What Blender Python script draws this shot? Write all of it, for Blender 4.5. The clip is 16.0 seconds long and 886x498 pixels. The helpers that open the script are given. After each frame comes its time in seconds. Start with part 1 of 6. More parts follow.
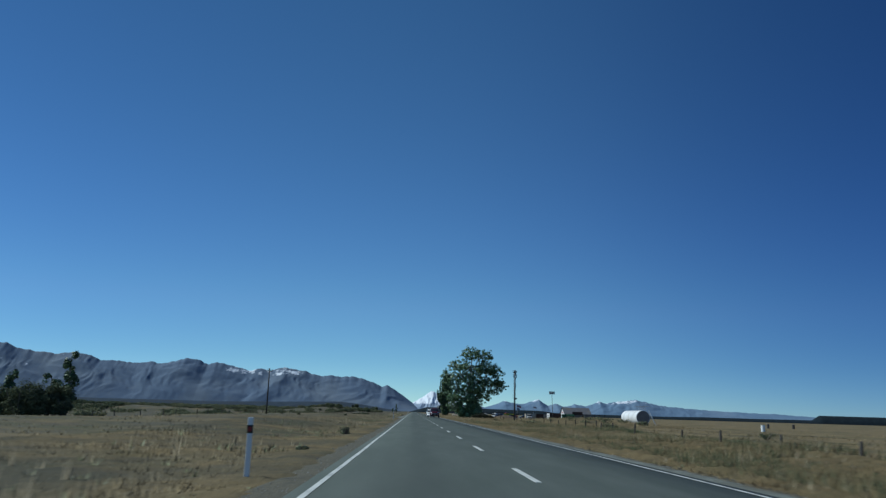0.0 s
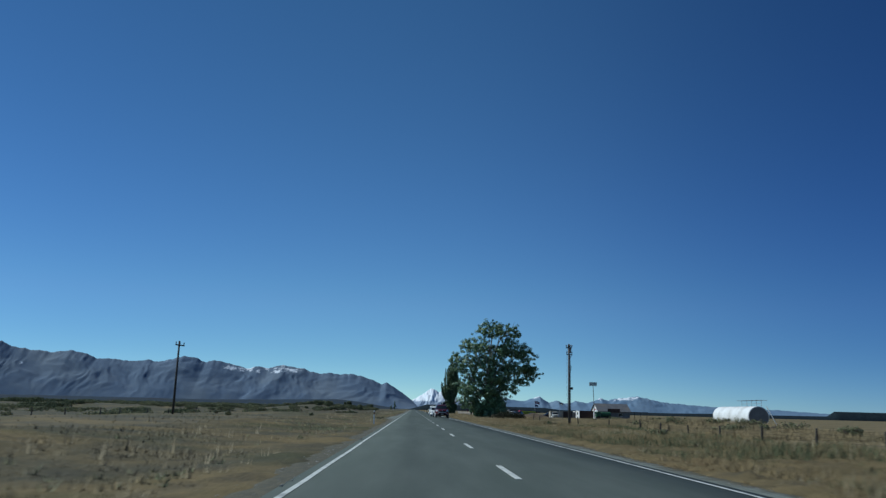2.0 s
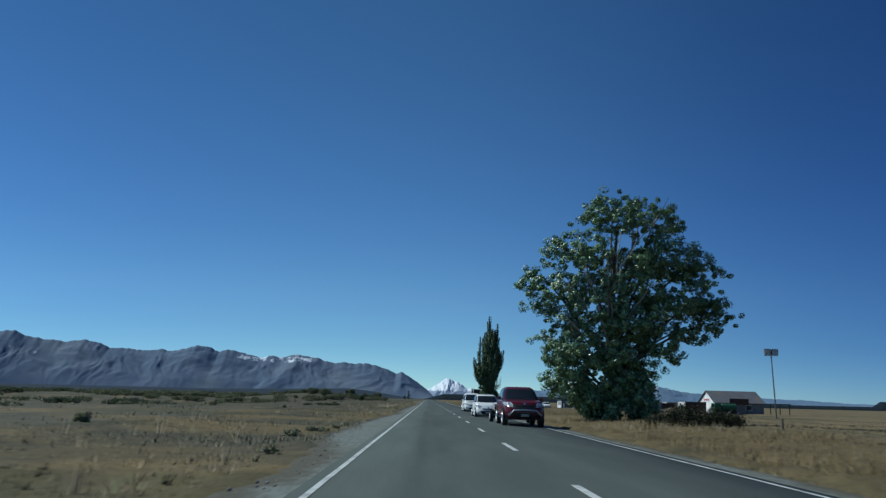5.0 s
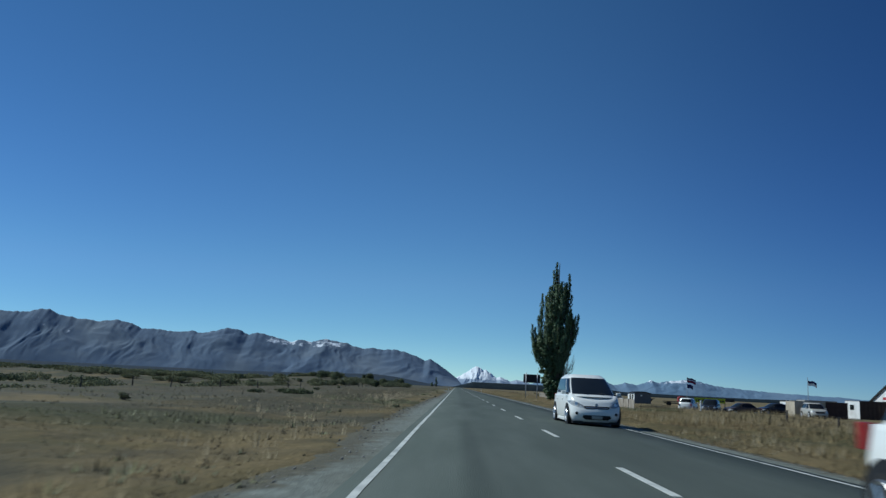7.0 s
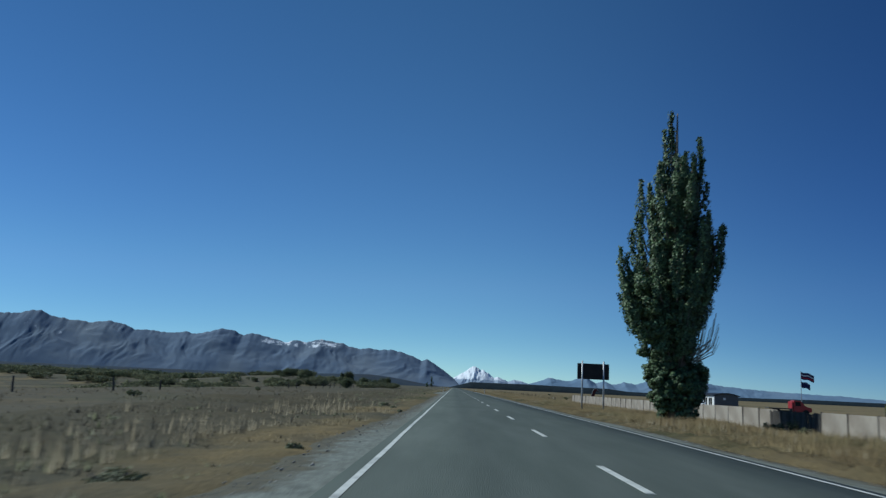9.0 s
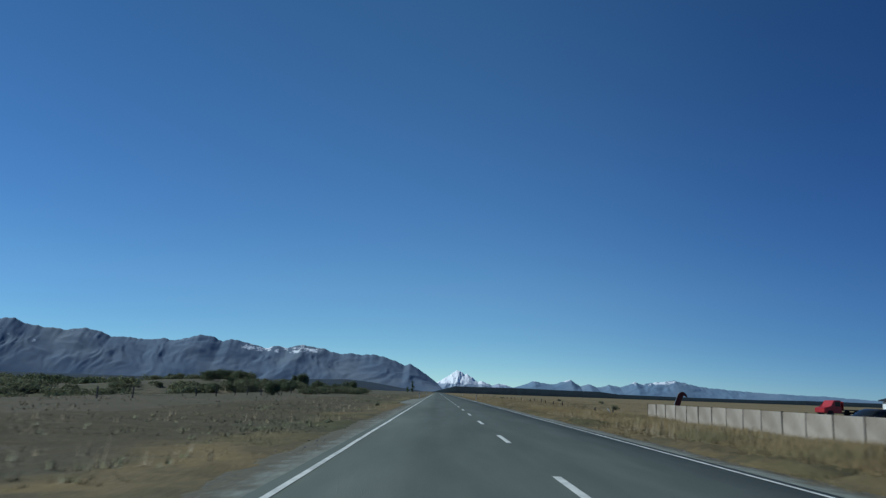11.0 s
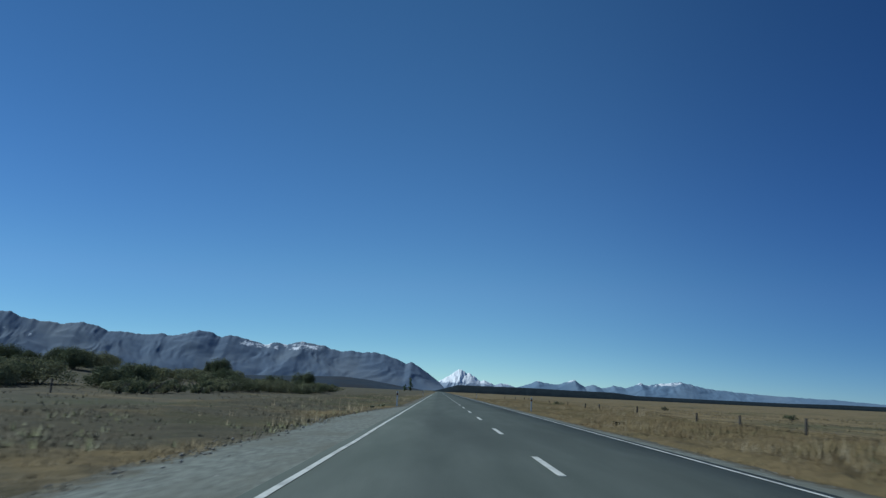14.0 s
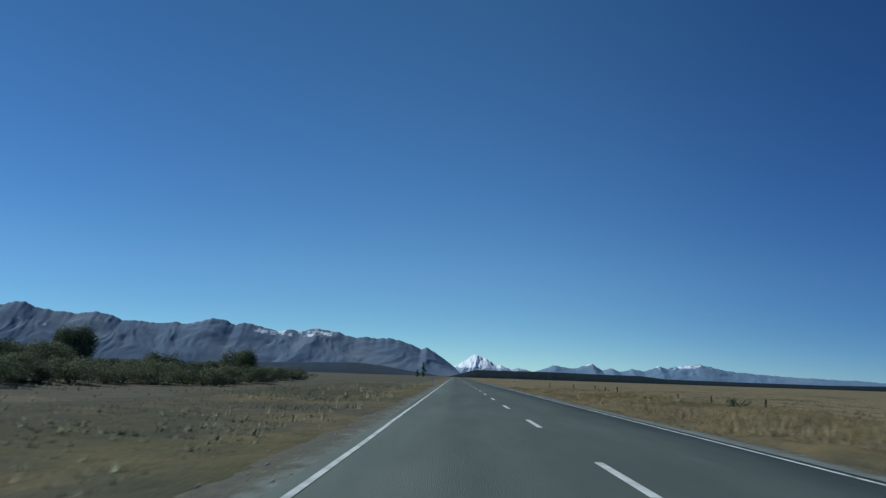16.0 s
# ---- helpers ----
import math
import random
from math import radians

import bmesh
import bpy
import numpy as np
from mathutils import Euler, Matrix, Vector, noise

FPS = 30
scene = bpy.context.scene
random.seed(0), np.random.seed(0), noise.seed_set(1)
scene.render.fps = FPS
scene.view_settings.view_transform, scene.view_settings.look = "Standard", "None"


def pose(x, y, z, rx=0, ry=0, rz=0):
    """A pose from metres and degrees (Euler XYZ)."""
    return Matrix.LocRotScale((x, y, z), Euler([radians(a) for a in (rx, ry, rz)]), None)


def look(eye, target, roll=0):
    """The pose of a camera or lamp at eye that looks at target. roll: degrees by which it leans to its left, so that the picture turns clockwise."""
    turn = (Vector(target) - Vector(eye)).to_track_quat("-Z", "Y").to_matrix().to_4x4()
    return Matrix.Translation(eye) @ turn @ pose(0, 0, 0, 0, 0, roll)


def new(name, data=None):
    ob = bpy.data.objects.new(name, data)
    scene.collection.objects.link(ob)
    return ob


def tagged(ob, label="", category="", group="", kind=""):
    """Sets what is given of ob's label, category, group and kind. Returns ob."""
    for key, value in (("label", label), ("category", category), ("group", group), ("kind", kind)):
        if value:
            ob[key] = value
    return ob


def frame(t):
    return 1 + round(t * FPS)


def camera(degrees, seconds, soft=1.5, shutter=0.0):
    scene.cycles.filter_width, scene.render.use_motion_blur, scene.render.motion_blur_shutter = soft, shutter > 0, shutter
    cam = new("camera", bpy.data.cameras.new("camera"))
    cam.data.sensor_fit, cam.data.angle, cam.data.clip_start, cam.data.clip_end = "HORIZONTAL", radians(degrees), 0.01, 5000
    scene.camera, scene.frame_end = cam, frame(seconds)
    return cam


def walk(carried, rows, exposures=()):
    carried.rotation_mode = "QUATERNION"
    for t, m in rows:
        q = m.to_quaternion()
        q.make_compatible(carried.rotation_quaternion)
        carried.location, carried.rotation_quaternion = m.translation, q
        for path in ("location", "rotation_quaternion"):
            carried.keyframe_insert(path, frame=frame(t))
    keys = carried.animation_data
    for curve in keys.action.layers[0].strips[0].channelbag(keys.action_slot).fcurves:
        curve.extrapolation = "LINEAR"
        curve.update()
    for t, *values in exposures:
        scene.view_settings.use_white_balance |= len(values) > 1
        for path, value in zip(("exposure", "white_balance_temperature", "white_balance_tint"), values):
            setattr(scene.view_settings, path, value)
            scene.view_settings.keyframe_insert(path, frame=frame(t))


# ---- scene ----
# ---- the drive: x right, y along the road, z up, 0 at the crown of the road ----
cam = camera(59.0, 16.0, soft=1.35, shutter=0.22)
PATH = [
    (0.0, pose(-1.992, -2.598, 1.027, 101.776, -1.650, -2.162)),
    (0.5, pose(-1.957, 9.493, 1.050, 101.866, -1.472, -2.082)),
    (1.0, pose(-1.927, 21.776, 1.080, 101.730, -1.789, -1.861)),
    (1.5, pose(-1.825, 35.053, 1.071, 101.652, -1.270, -1.891)),
    (2.0, pose(-1.722, 47.151, 1.052, 101.596, -1.416, -2.184)),
    (2.5, pose(-1.662, 59.389, 1.081, 101.593, -2.000, -1.709)),
    (3.0, pose(-1.664, 71.577, 1.139, 101.249, -0.686, -0.899)),
    (5.5, pose(-2.100, 134.522, 1.035, 100.823, -1.800, -0.881)),
    (6.0, pose(-2.229, 146.354, 1.006, 100.685, -2.018, -0.257)),
    (6.5, pose(-2.324, 158.925, 1.045, 100.250, -2.690, 0.083)),
    (7.0, pose(-2.399, 171.320, 1.038, 99.913, -2.837, 0.958)),
    (7.5, pose(-2.409, 183.960, 1.057, 99.683, -2.686, 0.538)),
    (8.0, pose(-2.353, 196.296, 1.042, 99.831, -3.439, 0.003)),
    (8.5, pose(-2.297, 209.019, 1.063, 99.846, -3.160, 0.237)),
    (9.0, pose(-2.217, 221.006, 1.062, 99.949, -2.594, 0.758)),
    (9.5, pose(-2.051, 233.955, 1.039, 100.173, -1.947, 0.901)),
    (10.0, pose(-1.866, 246.578, 1.034, 100.540, -1.697, -0.173)),
    (12.5, pose(-1.508, 310.522, 1.098, 99.929, -2.403, -0.165)),
    (13.0, pose(-1.533, 322.767, 1.082, 99.997, -2.675, 0.238)),
    (13.5, pose(-1.596, 336.131, 1.081, 99.948, -1.555, 1.509)),
    (14.0, pose(-1.667, 349.393, 1.030, 100.261, -2.556, -0.302)),
    (14.5, pose(-1.765, 362.288, 1.095, 99.855, -2.248, 0.446)),
    (15.0, pose(-1.835, 375.691, 1.075, 99.190, -2.795, 0.617)),
    (15.5, pose(-1.917, 389.283, 1.061, 99.206, -2.854, 0.399)),
    (16.0, pose(-1.897, 402.530, 1.049, 99.179, -1.920, 0.847)),
]
walk(cam, PATH, [(0.0, -0.48, 5600, 0), (16.0, -0.48, 5600, 0)])

# ---- daylight: clear sky, sun to the left and ahead ----
SUN_ELEV, SUN_AZ = radians(43), radians(-75)
world = bpy.data.worlds.new("clear_sky")
scene.world = world
world.use_nodes = True
wn = world.node_tree
sky = wn.nodes.new("ShaderNodeTexSky")
sky.sky_type = "NISHITA"
sky.sun_disc = False
sky.sun_elevation, sky.sun_rotation = SUN_ELEV, SUN_AZ
sky.altitude, sky.air_density, sky.dust_density, sky.ozone_density = 2000, 0.62, 0.0, 1.2
deep = wn.nodes.new("ShaderNodeHueSaturation")
deep.inputs["Saturation"].default_value = 1.17
wn.links.new(sky.outputs[0], deep.inputs["Color"])
# the sky is toned by height, darker and greener near the horizon
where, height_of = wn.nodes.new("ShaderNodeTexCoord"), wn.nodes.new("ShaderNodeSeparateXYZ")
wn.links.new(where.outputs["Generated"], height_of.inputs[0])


def sky_tone(source, low, high, stops, under):
    """Multiplies the sky's colour by a smooth run of tones along one direction."""
    along = wn.nodes.new("ShaderNodeMapRange")
    along.inputs["From Min"].default_value, along.inputs["From Max"].default_value = low, high
    wn.links.new(source, along.inputs["Value"])
    run = wn.nodes.new("ShaderNodeValToRGB")
    run.color_ramp.interpolation = "B_SPLINE"
    for k, (at, tone) in enumerate(stops):
        el = run.color_ramp.elements[k] if k < 2 else run.color_ramp.elements.new((at - low) / (high - low))
        el.position, el.color = (at - low) / (high - low), (*tone, 1)
    wn.links.new(along.outputs[0], run.inputs["Fac"])
    mul = wn.nodes.new("ShaderNodeMix")
    mul.data_type, mul.blend_type = "RGBA", "MULTIPLY"
    mul.inputs["Factor"].default_value = 1.0
    wn.links.new(under, mul.inputs[6])
    wn.links.new(run.outputs["Color"], mul.inputs[7])
    return mul.outputs[2]


height_toned = sky_tone(height_of.outputs["Z"], -0.1, 1.0, ((-0.1, (0.74, 0.82, 0.74)), (0.06, (0.80, 0.86, 0.78)), (0.12, (0.97, 0.97, 0.88)), (0.22, (1.19, 1.08, 0.98)),
                                                     (0.32, (1.20, 1.04, 0.97)), (0.45, (1.20, 1.00, 0.95)), (1.0, (1.15, 1.0, 0.95))), deep.outputs[0])
# darkening to the sides, most to the right, put in for lens falloff
side_darkened = sky_tone(height_of.outputs["X"], -1.0, 1.0, ((-1.0, (0.84, 0.87, 0.92)), (-0.4, (0.86, 0.88, 0.93)), (-0.15, (0.99, 0.99, 0.98)), (0.05, (1.0, 1.0, 1.0)), (0.2, (0.88, 0.89, 0.94)),
                                                        (0.32, (0.70, 0.74, 0.85)), (0.44, (0.54, 0.60, 0.76)), (0.55, (0.44, 0.50, 0.68)), (1.0, (0.44, 0.50, 0.68))), height_toned)
wn.links.new(side_darkened, wn.nodes["Background"].inputs["Color"])
wn.nodes["Background"].inputs["Strength"].default_value = 0.149

sun = bpy.data.lights.new("sun", "SUN")
sun.energy, sun.angle, sun.color = 5.0, radians(0.53), (1.0, 0.95, 0.87)
sun_ob = new("sun", sun)
to_sun = Vector((math.sin(SUN_AZ) * math.cos(SUN_ELEV), math.cos(SUN_AZ) * math.cos(SUN_ELEV), math.sin(SUN_ELEV)))
sun_ob.matrix_world = look(to_sun * 300, (0, 0, 0))

W = 6.75          # between the edge lines
CROWN = 0.09


# ---- materials ----
def mat(name, a, b, scale=2.0, rough=0.85, c=None, scale2=0.2, bump=0.0, bscale=40.0, metal=0.0, stretch=(1, 1, 1),
        island=0.0, spec=0.3, lo=0.35, hi=0.65, random_object=0.0):
    """A surface that varies between colours a and b in patches of about 1 / scale metres, with stains of colour c at scale2."""
    m = bpy.data.materials.new(name)
    m.use_nodes = True
    t = m.node_tree
    bsdf = t.nodes["Principled BSDF"]
    bsdf.inputs["Roughness"].default_value = rough
    bsdf.inputs["Metallic"].default_value = metal
    bsdf.inputs["Specular IOR Level"].default_value = spec
    co = t.nodes.new("ShaderNodeTexCoord")
    mp = t.nodes.new("ShaderNodeMapping")
    mp.inputs["Scale"].default_value = stretch
    t.links.new(co.outputs["Object"], mp.inputs["Vector"])

    def noise_mask(sc, low, high, detail=6):
        n = t.nodes.new("ShaderNodeTexNoise")
        n.inputs["Scale"].default_value = sc
        n.inputs["Detail"].default_value = detail
        n.inputs["Roughness"].default_value = 0.6
        t.links.new(mp.outputs[0], n.inputs["Vector"])
        r = t.nodes.new("ShaderNodeMapRange")
        r.inputs["From Min"].default_value, r.inputs["From Max"].default_value = low, high
        t.links.new(n.outputs["Fac"], r.inputs["Value"])
        return r.outputs[0]

    def mix(fac, x, y, kind="MIX"):
        n = t.nodes.new("ShaderNodeMix")
        n.data_type, n.blend_type = "RGBA", kind
        for sock, val in ((n.inputs["Factor"], fac), (n.inputs[6], x), (n.inputs[7], y)):
            if isinstance(val, (int, float)):
                sock.default_value = val
            elif isinstance(val, tuple):
                sock.default_value = (*val, 1)
            else:
                t.links.new(val, sock)
        return n.outputs[2]

    col = mix(noise_mask(scale, lo, hi), a, b)
    if c:
        col = mix(noise_mask(scale2, 0.48, 0.68), col, c)
    if island or random_object:
        if island:
            src = t.nodes.new("ShaderNodeNewGeometry").outputs["Random Per Island"]
        else:
            src = t.nodes.new("ShaderNodeObjectInfo").outputs["Random"]
        r = t.nodes.new("ShaderNodeMapRange")
        s = island or random_object
        r.inputs["To Min"].default_value, r.inputs["To Max"].default_value = 1 - s, 1 + s
        t.links.new(src, r.inputs["Value"])
        hsv = t.nodes.new("ShaderNodeHueSaturation")
        t.links.new(r.outputs[0], hsv.inputs["Value"])
        t.links.new(col, hsv.inputs["Color"])
        col = hsv.outputs[0]
    t.links.new(col, bsdf.inputs["Base Color"])
    if bump:
        n = t.nodes.new("ShaderNodeTexNoise")
        n.inputs["Scale"].default_value = bscale
        n.inputs["Detail"].default_value = 5
        t.links.new(mp.outputs[0], n.inputs["Vector"])
        bp = t.nodes.new("ShaderNodeBump")
        bp.inputs["Strength"].default_value = bump
        bp.inputs["Distance"].default_value = 0.02
        t.links.new(n.outputs["Fac"], bp.inputs["Height"])
        t.links.new(bp.outputs[0], bsdf.inputs["Normal"])
    return m


def leafy(name, a, b, island=0.45, trans=0.25, rough=0.6, spec=0.35):
    """Leaves: a colour that differs leaf by leaf, and some light let through."""
    m = mat(name, a, b, scale=0.6, rough=rough, island=island, spec=spec)
    t = m.node_tree
    bsdf = t.nodes["Principled BSDF"]
    tr = t.nodes.new("ShaderNodeBsdfTranslucent")
    link = bsdf.inputs["Base Color"].links[0].from_socket
    t.links.new(link, tr.inputs["Color"])
    mx = t.nodes.new("ShaderNodeMixShader")
    mx.inputs[0].default_value = trans
    t.links.new(bsdf.outputs[0], mx.inputs[1])
    t.links.new(tr.outputs[0], mx.inputs[2])
    t.links.new(mx.outputs[0], t.nodes["Material Output"].inputs["Surface"])
    return m


def mountain(name, hazed_rock_a, hazed_rock_b, scree, snow_from, snow_to, snow_amount, stretch_of_snow=None):
    """Rock and scree tinted with distance haze, with snow thicker the higher it lies."""
    m = mat(name, hazed_rock_a, hazed_rock_b, scale=0.006, rough=0.95, c=scree, scale2=0.003, spec=0.1)
    t = m.node_tree
    bsdf = t.nodes["Principled BSDF"]
    col = bsdf.inputs["Base Color"].links[0].from_socket
    g = t.nodes.new("ShaderNodeTexCoord")
    sep = t.nodes.new("ShaderNodeSeparateXYZ")
    t.links.new(g.outputs["Object"], sep.inputs[0])
    n = t.nodes.new("ShaderNodeTexNoise")
    n.inputs["Scale"].default_value, n.inputs["Detail"].default_value, n.inputs["Roughness"].default_value = 0.017, 8, 0.68
    t.links.new(g.outputs["Object"], n.inputs["Vector"])
    h = t.nodes.new("ShaderNodeMapRange")
    h.inputs["From Min"].default_value, h.inputs["From Max"].default_value = snow_from, snow_to
    h.inputs["To Max"].default_value = snow_amount
    t.links.new(sep.outputs["Z"], h.inputs["Value"])
    add = t.nodes.new("ShaderNodeMath")
    t.links.new(h.outputs[0], add.inputs[0])
    t.links.new(n.outputs["Fac"], add.inputs[1])
    st = t.nodes.new("ShaderNodeMapRange")
    st.inputs["From Min"].default_value, st.inputs["From Max"].default_value = 0.98, 1.06
    t.links.new(add.outputs[0], st.inputs["Value"])
    if stretch_of_snow:
        for at, sign in zip(stretch_of_snow, (1, -1)):
            lim = t.nodes.new("ShaderNodeMapRange")
            lim.inputs["From Min"].default_value, lim.inputs["From Max"].default_value = at - 60 * sign, at + 60 * sign
            lim.inputs["To Min"].default_value, lim.inputs["To Max"].default_value = -0.13, 0.0
            t.links.new(sep.outputs["X"], lim.inputs["Value"])
            less = t.nodes.new("ShaderNodeMath")
            t.links.new(st.inputs["Value"].links[0].from_socket, less.inputs[0])
            t.links.new(lim.outputs[0], less.inputs[1])
            t.links.new(less.outputs[0], st.inputs["Value"])
    mx = t.nodes.new("ShaderNodeMix")
    mx.data_type = "RGBA"
    t.links.new(st.outputs[0], mx.inputs["Factor"])
    t.links.new(col, mx.inputs[6])
    mx.inputs[7].default_value = (0.74, 0.78, 0.83, 1)
    t.links.new(mx.outputs[2], bsdf.inputs["Base Color"])
    return m


M = {}
M["asphalt"] = mat("chipseal", (0.088, 0.103, 0.089), (0.111, 0.126, 0.111), scale=1.2, rough=0.9, c=(0.080, 0.092, 0.081), scale2=0.35,
                   bump=0.5, bscale=90, stretch=(1, 0.12, 1), spec=0.1)


def lane_stains(m):
    """Soft dark streaks of oil and bitumen along the lanes, and faintly polished wheel tracks."""
    t = m.node_tree
    target = t.nodes["Principled BSDF"].inputs["Base Color"]
    col = target.links[0].from_socket
    co, sep = t.nodes.new("ShaderNodeTexCoord"), t.nodes.new("ShaderNodeSeparateXYZ")
    t.links.new(co.outputs["Object"], sep.inputs[0])
    long_noise, mp = t.nodes.new("ShaderNodeTexNoise"), t.nodes.new("ShaderNodeMapping")
    mp.inputs["Scale"].default_value = (0.9, 0.035, 1)
    t.links.new(co.outputs["Object"], mp.inputs["Vector"])
    t.links.new(mp.outputs[0], long_noise.inputs["Vector"])
    long_noise.inputs["Scale"].default_value, long_noise.inputs["Detail"].default_value = 1.0, 4

    def math_node(kind, x, y):
        k = t.nodes.new("ShaderNodeMath")
        k.operation = kind
        for sock, val in zip(k.inputs, (x, y)):
            if isinstance(val, (int, float)):
                sock.default_value = val
            else:
                t.links.new(val, sock)
        return k.outputs[0]

    def ramp(value, a0, a1, b0, b1):
        r = t.nodes.new("ShaderNodeMapRange")
        r.interpolation_type = "SMOOTHSTEP"
        for key, val in (("From Min", a0), ("From Max", a1), ("To Min", b0), ("To Max", b1)):
            r.inputs[key].default_value = val
        t.links.new(value, r.inputs["Value"])
        return r.outputs[0]

    shade = None
    for at, wide, y0, y1, amount in ((-2.08, 0.30, 132, 196, 0.30), (-1.75, 0.55, -60, 700, 0.10), (1.75, 0.55, -60, 700, 0.10)):
        off = math_node("ABSOLUTE", math_node("SUBTRACT", sep.outputs["X"], at), 0)
        here = math_node("MULTIPLY", ramp(off, 0.03, wide, amount, 0.0), math_node("MULTIPLY", ramp(sep.outputs["Y"], y0 - 14, y0 + 14, 0, 1), ramp(sep.outputs["Y"], y1 - 14, y1 + 14, 1, 0)))
        shade = here if shade is None else math_node("ADD", shade, here)
    shade = math_node("MULTIPLY", shade, ramp(long_noise.outputs["Fac"], 0.3, 0.62, 0.35, 1.1))
    mix = t.nodes.new("ShaderNodeMix")
    mix.data_type = "RGBA"
    t.links.new(shade, mix.inputs["Factor"])
    t.links.new(col, mix.inputs[6])
    mix.inputs[7].default_value = (0.03, 0.035, 0.033, 1)
    t.links.new(mix.outputs[2], target)


lane_stains(M["asphalt"])
M["paint"] = mat("road_paint", (0.62, 0.63, 0.58), (0.46, 0.47, 0.43), scale=6, rough=0.7, c=(0.30, 0.31, 0.29), scale2=1.7, lo=0.4, hi=0.75)
M["gravel"] = mat("gravel", (0.215, 0.232, 0.198), (0.125, 0.135, 0.115), scale=7, rough=0.95, c=(0.135, 0.138, 0.108), scale2=0.9, bump=1.0, bscale=45, stretch=(1, 0.3, 1))
def soil_beyond(m, soil, tuft):
    """Lets gravel give way raggedly to trodden soil and dead grass at its outer side."""
    t = m.node_tree
    bsdf = t.nodes["Principled BSDF"]
    col = bsdf.inputs["Base Color"].links[0].from_socket
    co = t.nodes.new("ShaderNodeTexCoord")
    at = t.nodes.new("ShaderNodeAttribute")
    at.attribute_name = "soil"
    n = t.nodes.new("ShaderNodeTexNoise")
    n.inputs["Scale"].default_value, n.inputs["Detail"].default_value, n.inputs["Roughness"].default_value = 1.6, 8, 0.7
    t.links.new(co.outputs["Object"], n.inputs["Vector"])
    k = t.nodes.new("ShaderNodeMath")
    k.operation = "MULTIPLY_ADD"
    t.links.new(n.outputs["Fac"], k.inputs[0])
    k.inputs[1].default_value = 1.9
    t.links.new(at.outputs["Fac"], k.inputs[2])
    r = t.nodes.new("ShaderNodeMapRange")
    r.inputs["From Min"].default_value, r.inputs["From Max"].default_value = 0.72, 1.12
    t.links.new(k.outputs[0], r.inputs["Value"])
    n2 = t.nodes.new("ShaderNodeTexNoise")
    n2.inputs["Scale"].default_value, n2.inputs["Detail"].default_value = 6.0, 6
    t.links.new(co.outputs["Object"], n2.inputs["Vector"])
    r2 = t.nodes.new("ShaderNodeMapRange")
    r2.inputs["From Min"].default_value, r2.inputs["From Max"].default_value = 0.4, 0.62
    t.links.new(n2.outputs["Fac"], r2.inputs["Value"])
    ground_mix, edge_mix = t.nodes.new("ShaderNodeMix"), t.nodes.new("ShaderNodeMix")
    ground_mix.data_type = edge_mix.data_type = "RGBA"
    t.links.new(r2.outputs[0], ground_mix.inputs["Factor"])
    ground_mix.inputs[6].default_value, ground_mix.inputs[7].default_value = (*soil, 1), (*tuft, 1)
    t.links.new(r.outputs[0], edge_mix.inputs["Factor"])
    t.links.new(col, edge_mix.inputs[6])
    t.links.new(ground_mix.outputs[2], edge_mix.inputs[7])
    t.links.new(edge_mix.outputs[2], bsdf.inputs["Base Color"])


